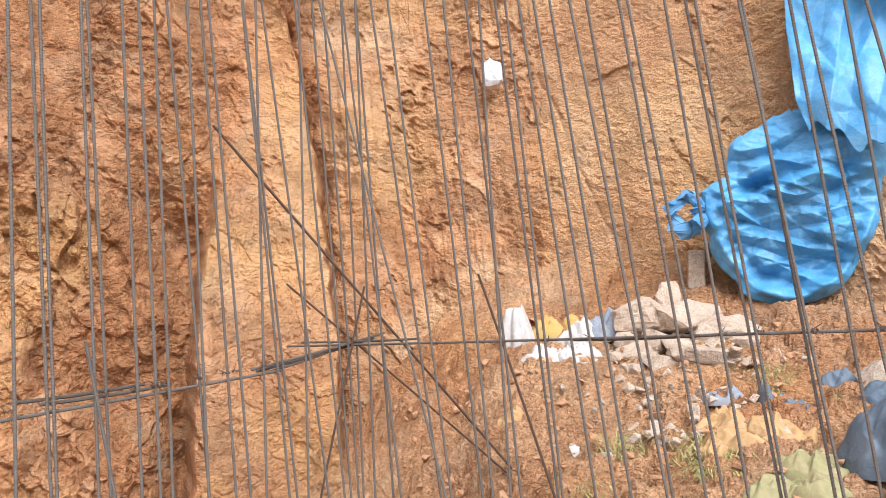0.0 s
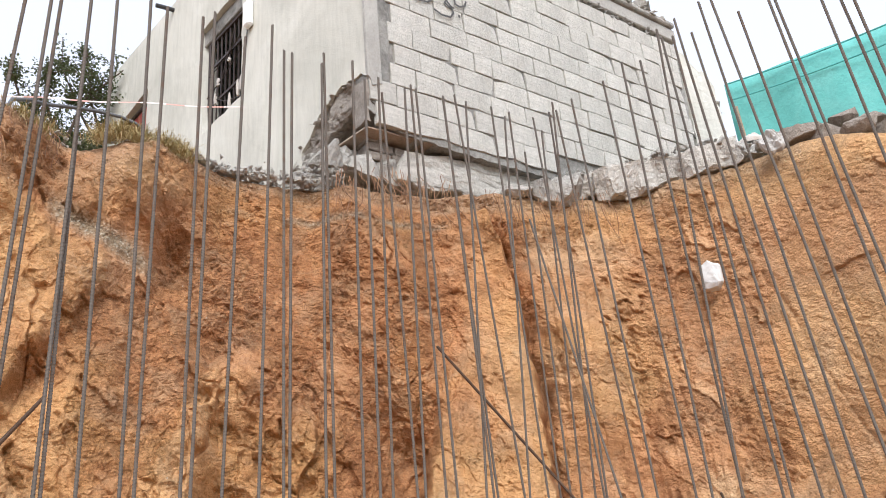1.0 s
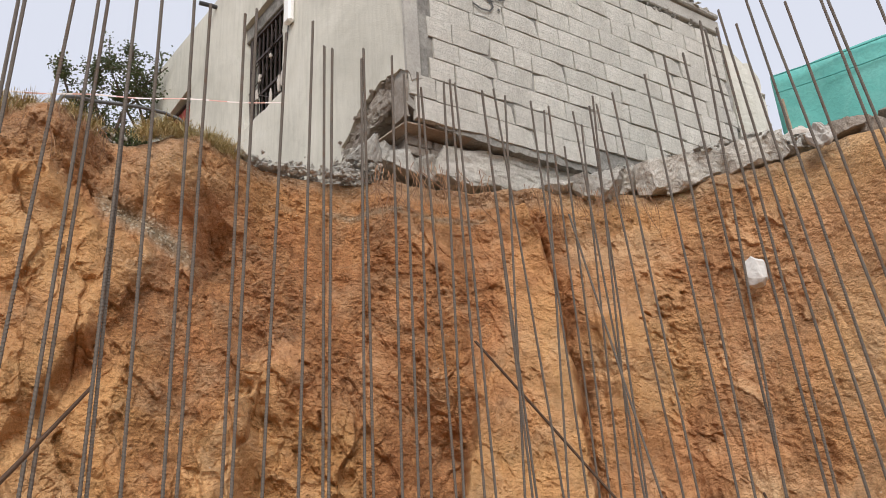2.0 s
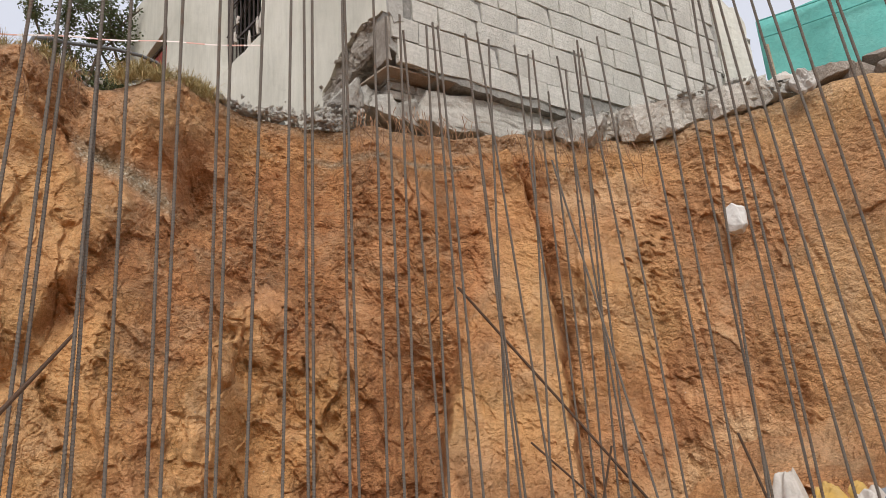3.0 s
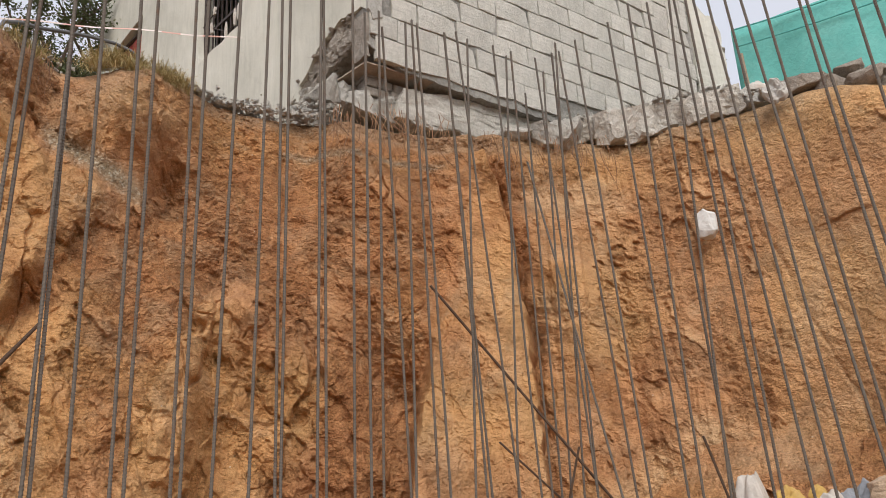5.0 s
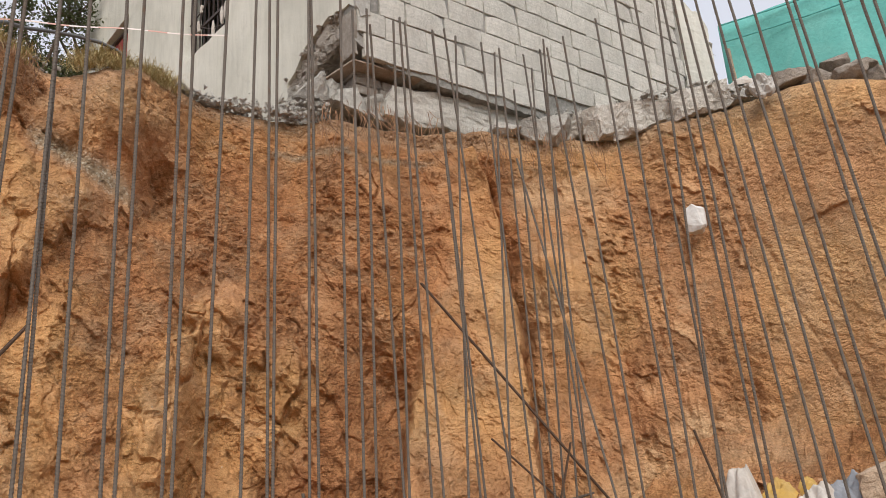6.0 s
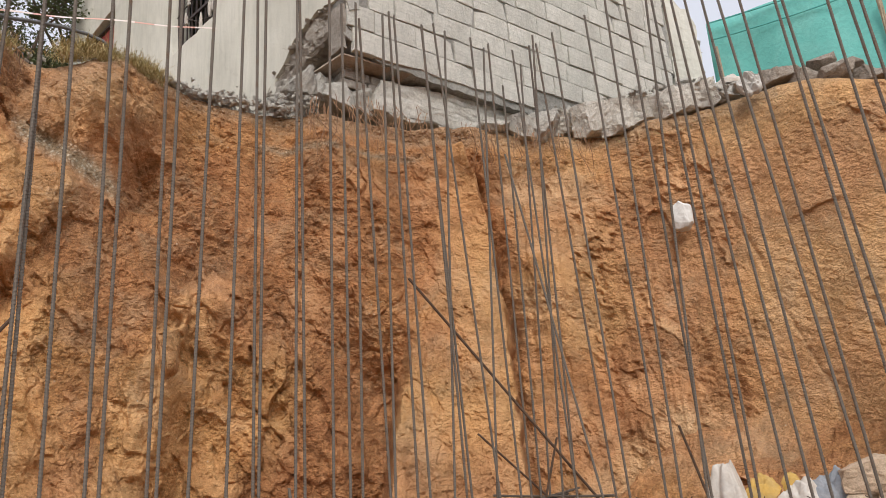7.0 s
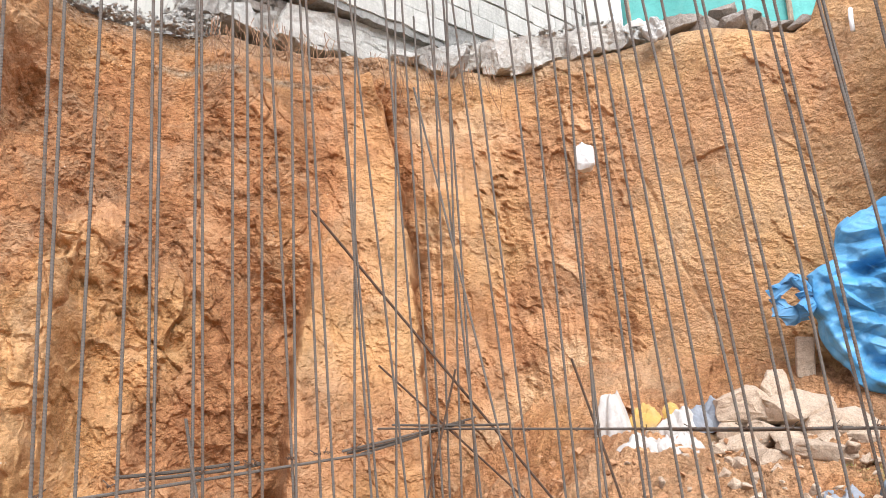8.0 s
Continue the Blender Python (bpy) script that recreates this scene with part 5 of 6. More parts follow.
PVC_GREY = plain_material("grey_hose", (0.10, 0.10, 0.10), 0.5, 0, 0.15)
bm = bmesh.new()
arc = [edge_spot(-30.2, 0.02, -0.06), (-2.24, 3.98, 4.24), (-2.22, 4.12, 4.31), (-2.18, 4.28, 4.36), (-2.11, 4.42, 4.405), (-2.04, 4.53, 4.425), (-1.96, 4.62, 4.43), (-1.90, 4.67, 4.40), (-1.84, 4.72, 4.31), (-1.80, 4.78, 4.16)]
arc = [Vector(p) + Vector((0.032 * max(0, i - 3), 0, 0.012 * min(i, 5))) for i, p in enumerate(arc)]
tube(bm, arc, 0.0125, 10)
thing("hose", bm, PVC_GREY, "dark grey plastic pipe bowed over the bank's edge", "hose", smooth=True)


def tape_material():
    n = Nodes("barrier_tape", 0.5)
    w = n.node("ShaderNodeTexWave", Scale=0.9, Distortion=1.5)
    w.inputs["Detail"].default_value = 1.0
    n.link(n.coord, w.inputs["Vector"])
    return n.color(n.mix(n.ramp(w.outputs[1], [(0.55, 0.0), (0.62, 1.0)]), (0.66, 0.58, 0.55), (0.52, 0.29, 0.24)))


bm = bmesh.new()
a, b = Vector((-5.9, 4.78, 5.27)), Vector((-1.33, 6.02, 5.38))
prev = None
for i in range(41):
    f = i / 40
    p = a.lerp(b, f) - Vector((0, 0, 0.10 * f * (1 - f) + 0.008 * math.sin(i * 0.9)))
    tw = 0.5 * math.sin(i * 0.45)
    up = Vector((0.3 * math.sin(tw), 0.3 * math.sin(tw), math.cos(tw))).normalized() * 0.0065
    ring = [bm.verts.new(p - up), bm.verts.new(p + up), bm.verts.new(p + up + Vector((0.002, -0.002, 0))), bm.verts.new(p - up + Vector((0.002, -0.002, 0)))]
    if prev:
        for k in range(4):
            bm.faces.new((prev[k], prev[(k + 1) % 4], ring[(k + 1) % 4], ring[k]))
    prev = ring
thing("barrier_tape", bm, tape_material(), "faded red and white barrier tape strung to the window", "tape")

# tree behind the edge
BARK = plain_material("bark", (0.13, 0.095, 0.07), 0.9, 0, 0.35, 18)
LEAF = leaf_material("tree_leaf", [(0.06, 0.09, 0.035), (0.10, 0.13, 0.05), (0.075, 0.10, 0.04), (0.16, 0.18, 0.09), (0.05, 0.07, 0.03)])


def tree(at, label, height, spread, seed, leaves):
    r = random.Random(seed)
    base = holder("tree", label, "tree", Matrix.Translation(at))
    bm = bmesh.new()
    tube(bm, [(0, 0, 0), (0.05, 0.02, height * 0.25), (0.0, 0.05, height * 0.5), (0.06, 0.0, height * 0.72)], 0.11, 9, 0.4)
    part("trunk", bm, BARK, base)
    bm = bmesh.new()
    twigs = []
    for i in range(20):
        h = height * r.uniform(0.42, 0.74)
        ang, reach = r.uniform(0, 6.28), spread * r.uniform(0.35, 1.0)
        up = r.uniform(0.15, 0.75) * height * 0.42
        mid = Vector((0.5 * reach * math.cos(ang), 0.5 * reach * math.sin(ang), h + up * 0.65))
        end = Vector((reach * math.cos(ang + 0.2), reach * math.sin(ang + 0.2), h + up))
        tube(bm, [(0.02, 0.03, h), mid, end], 0.030, 6, 0.25)
        for _ in range(11):
            start = mid.lerp(end, r.uniform(0.1, 1.0))
            tip = start + Vector((r.gauss(0, 0.20), r.gauss(0, 0.20), r.gauss(0.06, 0.14)))
            tube(bm, [start, start.lerp(tip, 0.5) + Vector((0, 0, 0.02)), tip], 0.006, 4, 0.4)
            twigs.append((start, tip))
    part("branchwork", bm, BARK, base)
    verts, faces = [], []
    for _ in range(leaves):
        start, tip = twigs[r.randrange(len(twigs))]
        c = start.lerp(tip, r.uniform(0.1, 1.05)) + Vector((r.gauss(0, 0.045), r.gauss(0, 0.045), r.gauss(0, 0.04)))
        q = Euler((r.uniform(-0.9, 0.9), r.uniform(-0.9, 0.9), r.uniform(0, 6.28))).to_matrix()
        n = r.uniform(0.03, 0.06)
        k = len(verts)
        for x, y, z in ((0, 0, 0), (0.30, 0.45, 0.07), (0, 1, 0), (-0.30, 0.45, 0.07)):
            verts.append(tuple(c + q @ Vector((x * n, y * n, z * n))))
        faces += [(k, k + 1, k + 2), (k, k + 2, k + 3)]
    me = bpy.data.meshes.new("crown")
    me.from_pydata(verts, [], faces)
    me.materials.append(LEAF)
    ob = new("crown", me)
    ob.parent = base
    tagged(ob, kind="stuff")


tree(polar(-22.4, 11.4, 4.4), "small dark green leafy tree behind the bank", 4.0, 1.35, 3, 17000)
tree(polar(-26.2, 10.6, 4.3), "low spreading dark green tree behind the bank", 3.75, 1.25, 8, 15000)

# shade netting on posts
WOOD = plain_material("weathered_pole", (0.30, 0.24, 0.17), 0.85, 0, 0.3, 25)
net = holder("netting_fence", "sagging teal shade netting stretched on poles behind the edge", "fence")
cols, rows = 90, 14
verts, faces = [], []
for j in range(rows):
    for i in range(cols):
        f, g = i / (cols - 1), j / (rows - 1)
        az = 27.0 + 36 * f
        sag = 0.03 * math.sin(math.pi * ((f * 3.2) % 1.0))
        fold = 0.012 * math.sin(f * 70 + g * 3) * (1 - 0.6 * g) + 0.05 * math.sin(f * 17 + g * 2)
        p = polar(az, 7.5 + fold, 4.3 + (1.46 + 0.16 * f - sag) * g)
        verts.append(tuple(p))
for j in range(rows - 1):
    for i in range(cols - 1):
        k = j * cols + i
        faces.append((k, k + 1, k + cols + 1, k + cols))
me = bpy.data.meshes.new("netting")
me.from_pydata(verts, [], faces)
me.materials.append(TEAL)
me.shade_smooth()
ob = new("netting", me)
ob.parent = net
mod = ob.modifiers.new("thickness", "SOLIDIFY")
mod.thickness = 0.004
for az in (27.4, 38.5, 49.8, 61):
    bm = bmesh.new()
    p = polar(az, 7.44)
    tube(bm, [(p.x, p.y, 4.1), (p.x + 0.02, p.y, 4.9), (p.x, p.y, 5.42)], 0.028, 8, 0.85)
    part("post", bm, WOOD, net)
for drop in (0.05, 0.24):
    bm = bmesh.new()
    tube(bm, [polar(27.1 + 2 * i, 7.42, 5.74 - drop + 0.0088 * i) for i in range(18)], 0.008, 5)
    part("seam", bm, cloth_material("teal_hem", (0.07, 0.33, 0.31), (0.10, 0.38, 0.35), 0.8), net)
r = random.Random(5)
ob = thing("plastic_sack", draped((0.15, 0.24, 0.05), 15), cloth_material("grey_white_plastic", (0.42, 0.40, 0.37), (0.30, 0.26, 0.22), 0.5), "torn whitish plastic sheet draped over rubble at the edge", "plastic sheet", smooth=True)
place(ob, edge_spot(29.3, -0.10, 0.0), -29, 68)
ob = thing("plastic_sack", draped((0.20, 0.16, 0.10), 16), WHITE_RAG, "pale crumpled sack lying on the rubble", "sack", smooth=True)
place(ob, edge_spot(27.9, 0.25, 0.22), -29)

# lump of white foam stuck in the bank
FOAM = plain_material("white_foam", (0.62, 0.61, 0.585), 0.8, 0, 0.06, 60)
ob = thing("foam_lump", rock(random.Random(91), (0.145, 0.14, 0.225), points=44), FOAM, "rounded white foam lump lodged in the clay bank", "foam")
place(ob, polar(23.07, 5.56, 3.10), -23)


bm = bmesh.new()
tube(bm, [(0, 0.12, 0.02), (0, 0.0, 0.05), (-0.004, -0.05, -0.02), (-0.006, -0.06, -0.12)], 0.014, 10)
place(thing("plastic_pipe", bm, WHITE_PLASTIC, "short white plastic pipe sticking out of the bank", "pipe", smooth=True), polar(42.3, 5.22, 3.72), -42)


# ---- blue tarpaulin hanging down the bank ----
TARP_AZ, TARP_R = 42.0, 4.85


def tarp_frame(az, rad):
    out = polar(az, 1.0)
    side = Vector((out.y, -out.x, 0))
    p = polar(az, rad)
    return Matrix(((side.x, out.x, 0, p.x), (side.y, out.y, 0, p.y), (0, 0, 1, 0), (0, 0, 0, 1)))


def bunched(outline, centre, bulge, seed, rings=170, turns=430):
    """A bunched-up cloth: slack folds sag across it inside an uneven outline."""
    ang = np.array([math.atan2(z - centre[1], x - centre[0]) for x, z in outline])
    rad = np.array([math.hypot(x - centre[0], z - centre[1]) for x, z in outline])
    order = np.argsort(ang)
    ang, rad = ang[order], rad[order]
    th = np.linspace(-math.pi, math.pi, turns, endpoint=False)
    edge = np.interp(th, np.concatenate([ang - 2 * math.pi, ang, ang + 2 * math.pi]), np.tile(rad, 3))
    rho = np.linspace(0.0, 1.0, rings)
    R, T = np.meshgrid(rho, th, indexing="ij")
    E = np.tile(edge, (rings, 1))
    x = centre[0] + R * E * np.cos(T)
    z = centre[1] + R * E * np.sin(T)
    X, Z = x.ravel(), z.ravel()
    p = np.stack([X * 2.0, Z * 2.0, np.full(x.size, seed * 1.3)], 1)
    ear = (-0.58, 1.96)
    dist = np.hypot(X - ear[0], Z - ear[1])
    rel = np.zeros(X.size)
    sag = Z + 0.30 * (X - 0.05) ** 2 - 0.16 * X + 0.05 * fbm(p * 1.2, 2, seed + 11)
    for spacing, amp, shift, salt in ((0.33, 0.080, 0.25, 20), (0.18, 0.045, 0.1, 21), (0.095, 0.022, 0.6, 22)):
        phase = sag / spacing + shift + 0.55 * fbm(p * 0.8, 2, seed + salt)
        saw = phase % 1.0
        ridge = np.where(saw < 0.62, saw / 0.62, (1 - saw) / 0.38)
        strong = 0.35 + 0.65 * step01(fbm(p * 1.0, 2, seed + salt + 5), -0.3, 0.3)
        rel += amp * strong * (ridge - 0.5) * step01(dist, 0.05, 0.35)
    small = crinkle(X, Z, seed + 4, 0.045, 1.8, 0.4)
    rel += 0.040 * crinkle(X, Z, seed + 3, 0.17, 4.5, 1.30) + 0.058 * crinkle(X, Z, seed + 5, 0.085, 4.0, 1.80) + 0.042 * crinkle(X, Z, seed + 10, 0.05, 3.4, 1.15) + 0.013 * small
    deep = fbm(p * 0.9, 2, seed + 7)
    below = step01(centre[1] - Z, 0.02, 0.25)
    rr = R.ravel()
    rel += below * (0.060 * np.exp(-((rr - 0.90) / 0.055) ** 2) - 0.050 * np.exp(-((rr - 0.76) / 0.06) ** 2))
    rel -= 0.17 * np.exp(-((X + 0.10) / 0.10) ** 2 - ((Z - 2.09 - 0.25 * (X + 0.1)) / 0.05) ** 2) + 0.12 * np.exp(-((X - 0.36) / 0.06) ** 2 - ((Z - 2.16) / 0.10) ** 2)
    taper = 1 - R.ravel() ** 6
    y = -bulge * np.sqrt(np.clip(1 - R.ravel() ** 2, 0, 1)) - taper * (rel + 0.10 * deep)
    hem = 0.02 * np.clip(small, -1, 1) * (R.ravel() > 0.93)
    co = np.stack([X + hem, y, Z + hem], 1)
    me = grid_mesh("cloth", co, turns, rings, BLUE, {}, True, True)
    return me


tarp = holder("blue_tarpaulin", "crumpled sky-blue plastic tarpaulin hanging and bunched against the bank", "tarpaulin", tarp_frame(TARP_AZ, TARP_R))
HEAP = ((0.17, 2.52), (-0.06, 2.44), (-0.23, 2.36), (-0.27, 2.17), (-0.42, 2.10), (-0.43, 1.98), (-0.43, 1.88), (-0.40, 1.83), (-0.30, 1.60),
        (-0.18, 1.44), (0.03, 1.37), (0.25, 1.45), (0.40, 1.64), (0.53, 2.02), (0.60, 2.45), (0.48, 2.58))
ob = new("bunched_cloth", bunched(HEAP, (0.08, 1.98), 0.12, 5))
ob.parent = tarp
bm = bmesh.new()
ring = [(-0.50 + 0.085 * math.cos(t * 0.393) - 0.01 * math.sin(t), -0.10 + 0.03 * math.sin(t * 1.7), 1.975 + 0.10 * math.sin(t * 0.393)) for t in range(17)]
tube(bm, ring, 0.032, 18)
for v in bm.verts:
    v.co += noise.noise_vector(v.co * 17) * 0.05 + noise.noise_vector(v.co * 50) * 0.018
part("twisted_corner", bm, cloth_material("scuffed_tarpaulin", (0.06, 0.22, 0.42), (0.20, 0.36, 0.52)), tarp, "twisted scuffed loop of the tarpaulin's corner")
rows, cols = 220, 160
G, F = np.meshgrid(np.linspace(0, 1, rows), np.linspace(0, 1, cols), indexing="ij")
x0 = np.interp(G, (0, 0.12, 0.4, 0.62, 1), (0.20, 0.15, 0.15, 0.17, 0.55))
x1 = np.interp(G, (0, 0.5, 1), (0.66, 0.85, 1.2))
X = x0 + (x1 - x0) * F
low = 2.34 - 0.16 * F + 0.05 * np.sin(F * 9) + 0.03 * np.sin(F * 23)
Z = low + (3.98 - low) * G
X1, Z1 = X.ravel(), Z.ravel()
rel = 0.050 * crinkle(X1, Z1, 421, 0.30, 2.6, 0.25) + 0.034 * crinkle(X1, Z1, 422, 0.14, 3.4, -0.35) + 0.016 * crinkle(X1, Z1, 423, 0.08, 2.0, 0.6)
rel += 0.05 * np.clip(1 - np.abs((X1 - 0.42 - 0.25 * (Z1 - 2.9)) / 0.10), 0, 1) + 0.06 * F.ravel()
Y = 0.02 + 0.08 * (G.ravel() - 0.2) - 0.17 * (1 - step01(G.ravel(), 0.12, 0.50)) - rel
ob = new("hanging_sheet", grid_mesh("cloth", np.stack([X.ravel(), Y, Z.ravel()], 1), cols, rows, BLUE, {}, False, True))
ob.parent = tarp
mod = ob.modifiers.new("thickness", "SOLIDIFY")
mod.thickness = 0.004
# the upper part folded back over itself, its hem slanting down
rows, cols = 90, 110
G, F = np.meshgrid(np.linspace(0, 1, rows), np.linspace(0, 1, cols), indexing="ij")
hem = np.interp(F, (0, 0.25, 0.6, 1.0), (3.62, 3.30, 3.02, 2.98))
X, Z = 0.34 + 0.60 * F + 0.28 * G ** 2, hem + (3.97 - hem) * G
X1, Z1 = X.ravel(), Z.ravel()
Y = -0.10 - 0.09 * (1 - G.ravel()) ** 2 - 0.05 * crinkle(X1, Z1, 431, 0.26, 2.2, -0.7) - 0.02 * crinkle(X1, Z1, 432, 0.11, 2.2, -0.3) + 0.07 * (1 - F.ravel()) ** 3
ob = new("folded_flap", grid_mesh("cloth", np.stack([X1, Y, Z1], 1), cols, rows, BLUE, {}, False, True))
ob.parent = tarp
mod = ob.modifiers.new("thickness", "SOLIDIFY")
mod.thickness = 0.004


# ---- litter on the slope at its foot ----
def on_slope(az, rad, sink=0.02):
    return polar(az, rad, float(talus_height(np.array([az]), np.array([rad]))[0]) - sink)


def cloth_thing(name, label, category, az, rad, size, seed, material, yaw=0.0, tilt=0.0):
    ob = thing(name, draped((size[0], size[1] * 1.1, size[2]), seed), material, label, category, smooth=True)
    return place(ob, on_slope(az, rad), -az + yaw, tilt)


YELLOW_RAG = cloth_material("yellow_cloth", (0.46, 0.28, 0.06), (0.46, 0.34, 0.17), 0.85, 500)
GREY_RAG = cloth_material("grey_cloth", (0.20, 0.215, 0.24), (0.36, 0.36, 0.36), 0.85, 500)
SLATE_TARP = cloth_material("grey_blue_tarpaulin", (0.085, 0.112, 0.138), (0.17, 0.19, 0.205), 0.65)
TAN_SACK = cloth_material("ochre_sack", (0.42, 0.245, 0.095), (0.44, 0.29, 0.15), 0.8, 400)
GREEN_SACK = cloth_material("olive_sack", (0.26, 0.235, 0.10), (0.38, 0.28, 0.15), 0.8, 400)
cloth_thing("sack", "full white woven sack standing on the slope", "sack", 23.2, 4.62, (0.20, 0.17, 0.38), 71, WHITE_RAG, 0)
cloth_thing("white_cloth", "crumpled dirty white cloth spread on the slope", "cloth", 25.2, 4.36, (0.28, 0.26, 0.14), 72, WHITE_RAG, 20)
cloth_thing("white_cloth", "trodden dirty white cloth on the slope", "cloth", 27.4, 4.36, (0.26, 0.24, 0.12), 73, WHITE_RAG, 60)
cloth_thing("white_cloth", "white cloth bundle among rags", "cloth", 27.6, 4.58, (0.26, 0.16, 0.14), 74, WHITE_RAG, 10)
cloth_thing("yellow_cloth", "crumpled mustard-yellow cloth beside a white sack", "cloth", 25.4, 4.66, (0.20, 0.14, 0.19), 75, YELLOW_RAG)
cloth_thing("yellow_cloth", "small mustard-yellow rag among white cloths", "cloth", 27.2, 4.68, (0.14, 0.1, 0.14), 76, YELLOW_RAG)
cloth_thing("grey_cloth", "grey rag heap against pale stones", "cloth", 30.2, 4.66, (0.24, 0.2, 0.22), 77, GREY_RAG)
cloth_thing("grey_cloth", "dark grey crumpled cloth on the slope", "cloth", 29.0, 4.6, (0.16, 0.16, 0.16), 78, GREY_RAG, 50)
DUSTY = concrete_material("dusty_concrete", (0.45, 0.315, 0.205), (0.70, 0.555, 0.415), 6.0, 0.9)
for i, (az, rad, sx, sy, sz, yaw, tilt) in enumerate((
        (32.4, 4.62, 0.34, 0.30, 0.34, 10, 0), (35.2, 4.56, 0.34, 0.32, 0.32, 40, 8), (37.6, 4.5, 0.34, 0.3, 0.24, 15, 0), (35.8, 4.26, 0.30, 0.26, 0.20, 0, 0),
        (33.2, 4.24, 0.22, 0.2, 0.15, 30, 0), (31.2, 4.2, 0.12, 0.12, 0.10, 0, 0), (37.6, 4.28, 0.14, 0.14, 0.12, 0, 0), (30.4, 4.2, 0.18, 0.08, 0.05, 20, 0),
        (34.0, 4.8, 0.16, 0.14, 0.34, 0, 0), (38.0, 3.95, 0.10, 0.07, 0.04, 0, 0), (39.6, 3.7, 0.09, 0.08, 0.04, 0, 0), (42.9, 4.5, 0.1, 0.1, 0.12, 0, 0), (31.6, 4.42, 0.2, 0.16, 0.16, 25, 0), (34.4, 4.40, 0.22, 0.18, 0.18, 50, 5), (36.6, 4.40, 0.2, 0.18, 0.16, 10, 0), (38.8, 4.46, 0.2, 0.16, 0.14, 35, 0), (33.0, 4.46, 0.16, 0.14, 0.2, 80, 0), (32.2, 4.3, 0.14, 0.12, 0.1, 15, 0), (30.9, 4.5, 0.16, 0.12, 0.14, 60, 0), (47.4, 3.8, 0.24, 0.2, 0.26, 0, 0))):
    place(thing("rubble_stone", rock(random.Random(500 + i), (sx * 1.12, sy * 1.1, sz * 0.78), points=20), DUSTY, "pale dusty lump of broken concrete on the slope", "stone", "stones on the slope"),
          on_slope(az, rad, 0.07), -az + yaw, tilt)
bm = bmesh.new()
box(bm, -0.05, 0.05, -0.04, 0.04, 0, 0.24, 0.006)
place(thing("fired_brick", bm, DUSTY, "dusty pale hollow brick standing on end", "brick"), on_slope(36.1, 5.02, 0.0), -30, 0, 6)
cloth_thing("sack", "torn ochre plastic sack half buried in soil", "sack", 38.3, 3.38, (0.32, 0.22, 0.08), 81, TAN_SACK, 15)
cloth_thing("sack", "slumped ochre sack spilling soil", "sack", 40.2, 3.42, (0.30, 0.24, 0.08), 82, TAN_SACK, -20)
cloth_thing("sack", "torn ochre sack trodden into the slope", "sack", 37.0, 3.5, (0.24, 0.16, 0.10), 83, TAN_SACK, 40)
cloth_thing("sack", "flattened olive-green woven sack on the slope", "sack", 42.4, 3.14, (0.28, 0.18, 0.09), 84, GREEN_SACK, 5)
cloth_thing("sack", "crumpled pale olive sack lying beneath others", "sack", 41.6, 2.98, (0.28, 0.16, 0.09), 85, GREEN_SACK, -10)
cloth_thing("sack", "creased olive sack at the foot of the slope", "sack", 39.6, 2.96, (0.22, 0.15, 0.09), 86, GREEN_SACK, 30)
cloth_thing("grey_tarpaulin", "crumpled slate-blue tarpaulin heaped on the slope", "tarpaulin", 47.4, 3.22, (0.38, 0.40, 0.34), 87, SLATE_TARP, 0)
cloth_thing("grey_tarpaulin", "fold of slate-blue tarpaulin trailing up the slope", "tarpaulin", 48.4, 3.6, (0.36, 0.36, 0.30), 88, SLATE_TARP, 30)
cloth_thing("blue_scrap", "small torn scrap of blue plastic", "scrap", 41.6, 3.62, (0.12, 0.08, 0.07), 89, SLATE_TARP, 0)
cloth_thing("blue_scrap", "ragged strip of blue plastic in the soil", "scrap", 42.4, 3.5, (0.09, 0.07, 0.12), 90, SLATE_TARP, 0)
cloth_thing("blue_scrap", "grey-blue plastic shred on the slope", "scrap", 44.6, 3.86, (0.2, 0.12, 0.07), 91, SLATE_TARP, 0)
cloth_thing("white_cloth", "torn strip of white cloth half buried in soil", "cloth", 25.6, 3.3, (0.16, 0.04, 0.03), 101, WHITE_RAG, 15)
cloth_thing("white_cloth", "pale cloth shred on the soil", "cloth", 28.6, 3.25, (0.10, 0.03, 0.03), 102, WHITE_RAG, -40)
cloth_thing("tan_scrap", "tan scrap of sacking on the soil", "scrap", 22.2, 3.7, (0.16, 0.08, 0.08), 103, TAN_SACK, 40)
cloth_thing("tan_scrap", "torn ochre sacking beside the sacks", "scrap", 36.2, 3.3, (0.2, 0.12, 0.08), 104, TAN_SACK, 70)
cloth_thing("blue_scrap", "blue plastic strip hanging down the slope", "scrap", 41.2, 3.7, (0.10, 0.06, 0.05), 105, BLUE, 30)
cloth_thing("grey_cloth", "dark plastic rag on the cage floor", "scrap", 11.4, 3.9, (0.12, 0.1, 0.12), 106, GREY_RAG, 10)
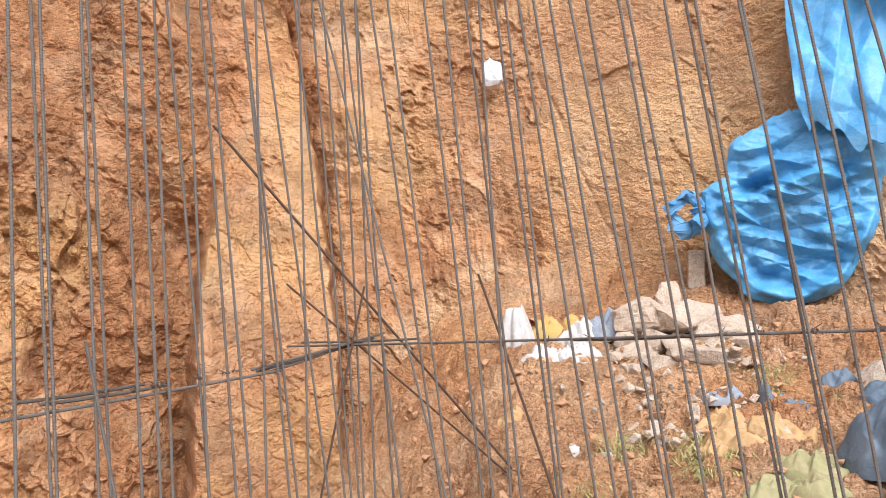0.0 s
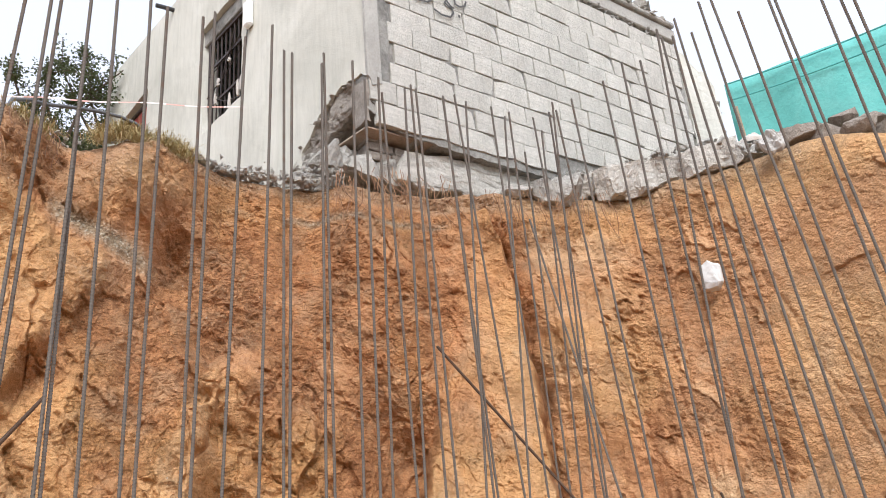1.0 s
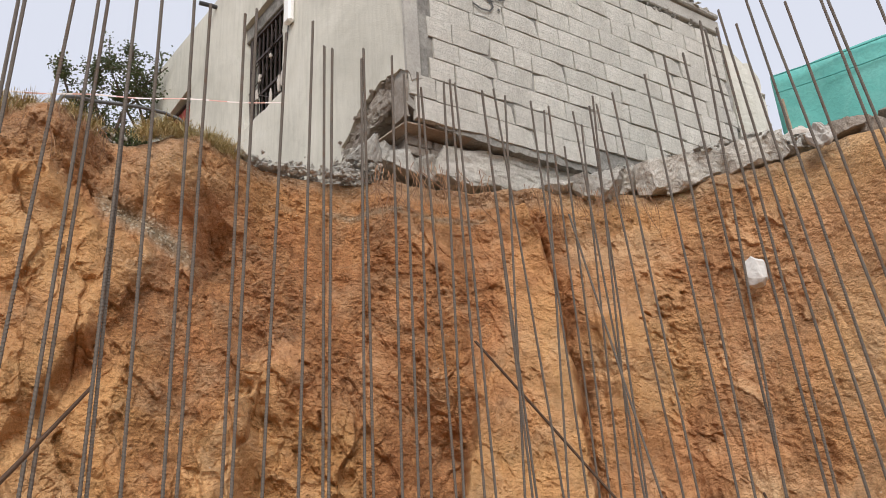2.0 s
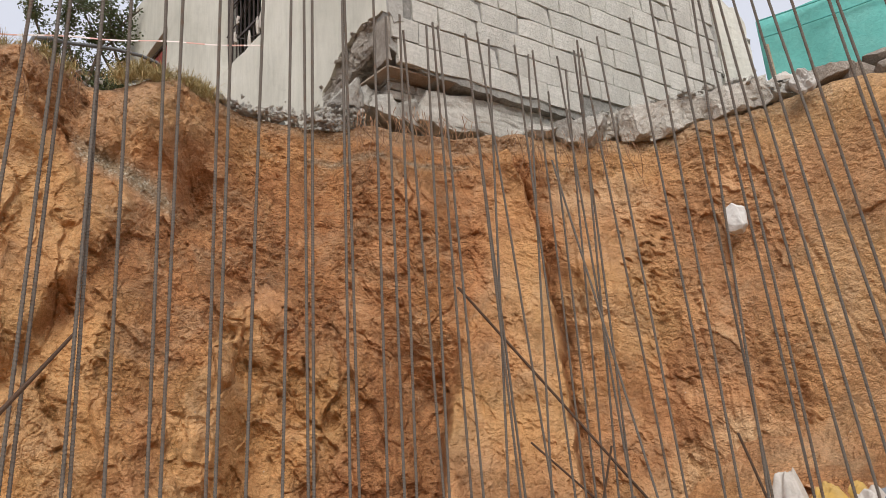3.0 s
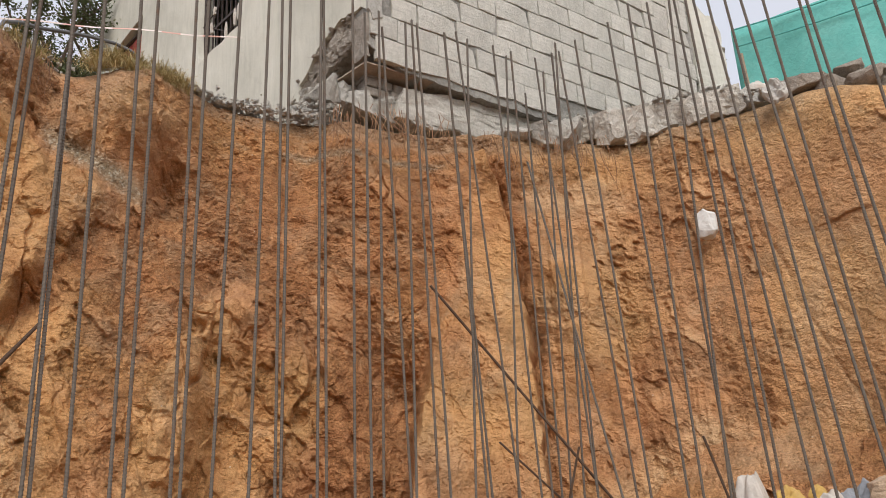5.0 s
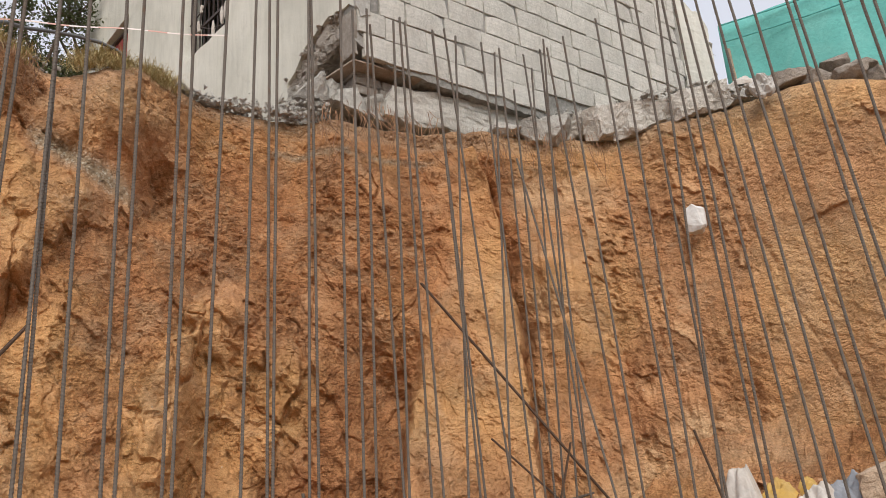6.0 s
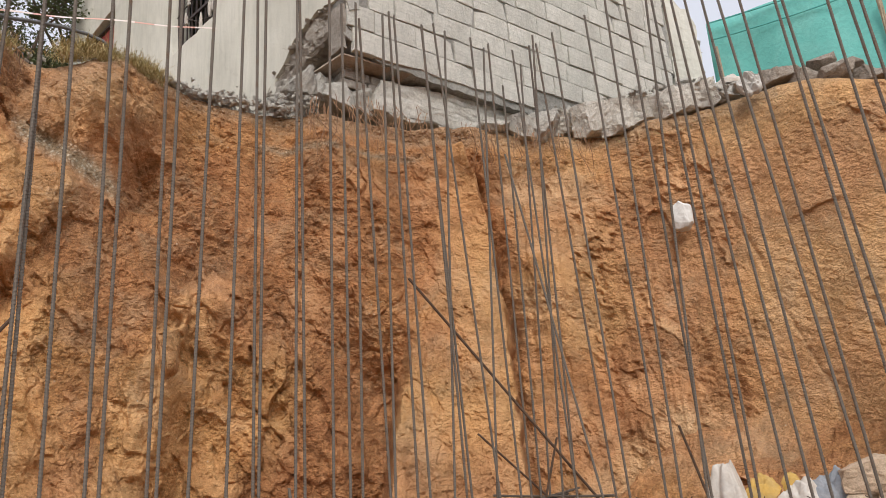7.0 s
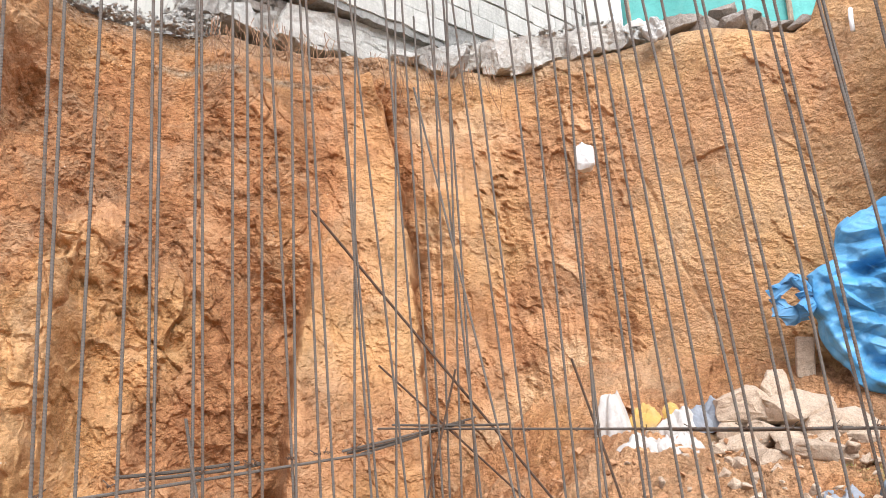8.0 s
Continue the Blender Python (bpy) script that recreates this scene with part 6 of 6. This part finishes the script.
cloth_thing("grey_cloth", "grey plastic scrap on the soil", "scrap", 37.2, 3.78, (0.2, 0.12, 0.07), 92, GREY_RAG, 20)
cloth_thing("grey_cloth", "faded grey-blue rag lying on the soil", "scrap", 39.8, 3.72, (0.08, 0.1, 0.14), 93, SLATE_TARP, 20)


def weeds(name, label, count, az_range, r_range, length, material, seed, lean=0.5):
    r = random.Random(seed)
    spots = []
    for _ in range(count):
        az = r.gauss(sum(az_range) / 2, (az_range[1] - az_range[0]) / 4)
        rad = r.uniform(*r_range)
        a = r.uniform(0, 6.28)
        spots.append((on_slope(az, rad, 0.0), Vector((math.cos(a), math.sin(a), 0)) * lean))
    me = blades(spots, length, 0.003, seed, 0.9)
    me.materials.append(material)
    tagged(new(name, me), label, "weeds", kind="stuff")


weeds("weeds", "yellow-green weeds sprouting from the slope", 160, (28, 31.5), (3.2, 3.4), 0.09, WEED, 1)
weeds("weeds", "yellow-green weeds along the torn sacks", 260, (33, 38), (3.05, 3.35), 0.10, WEED, 2)
weeds("weeds", "straggly weeds at the foot of the slope", 120, (25, 29), (2.95, 3.15), 0.09, WEED, 3)
weeds("weeds", "low dull green growth on the slope", 420, (38.5, 42.5), (3.75, 4.1), 0.04, WEED, 4, 0.9)
weeds("weeds", "low dull green growth beside grey plastic", 420, (43.5, 46), (3.3, 3.8), 0.04, WEED, 6, 0.9)
r = random.Random(98)
lumps("concrete_scraps", [(on_slope(az, rad, 0.0) + Vector((0, 0, 0.012)), 0.03 + 0.07 * r.random() ** 2) for az, rad in [(r.gauss(34, 4.5), r.uniform(3.3, 4.5)) for _ in range(90)]],
      DUSTY, label="pale flakes of concrete trodden into the slope", category="rubble")
r = random.Random(99)
CLOD = concrete_material("dry_clod", (0.42, 0.205, 0.095), (0.62, 0.345, 0.175), 8.0, 0.6)
lumps("slope_clods", [(on_slope(az, rad, 0.0) + Vector((0, 0, 0.02)), 0.012 + 0.055 * r.random() ** 2) for az, rad in [(r.uniform(6, 50), r.uniform(2.6, 4.9)) for _ in range(460)]],
      CLOD, label="small pale stones and clods scattered on the slope", category="stones")
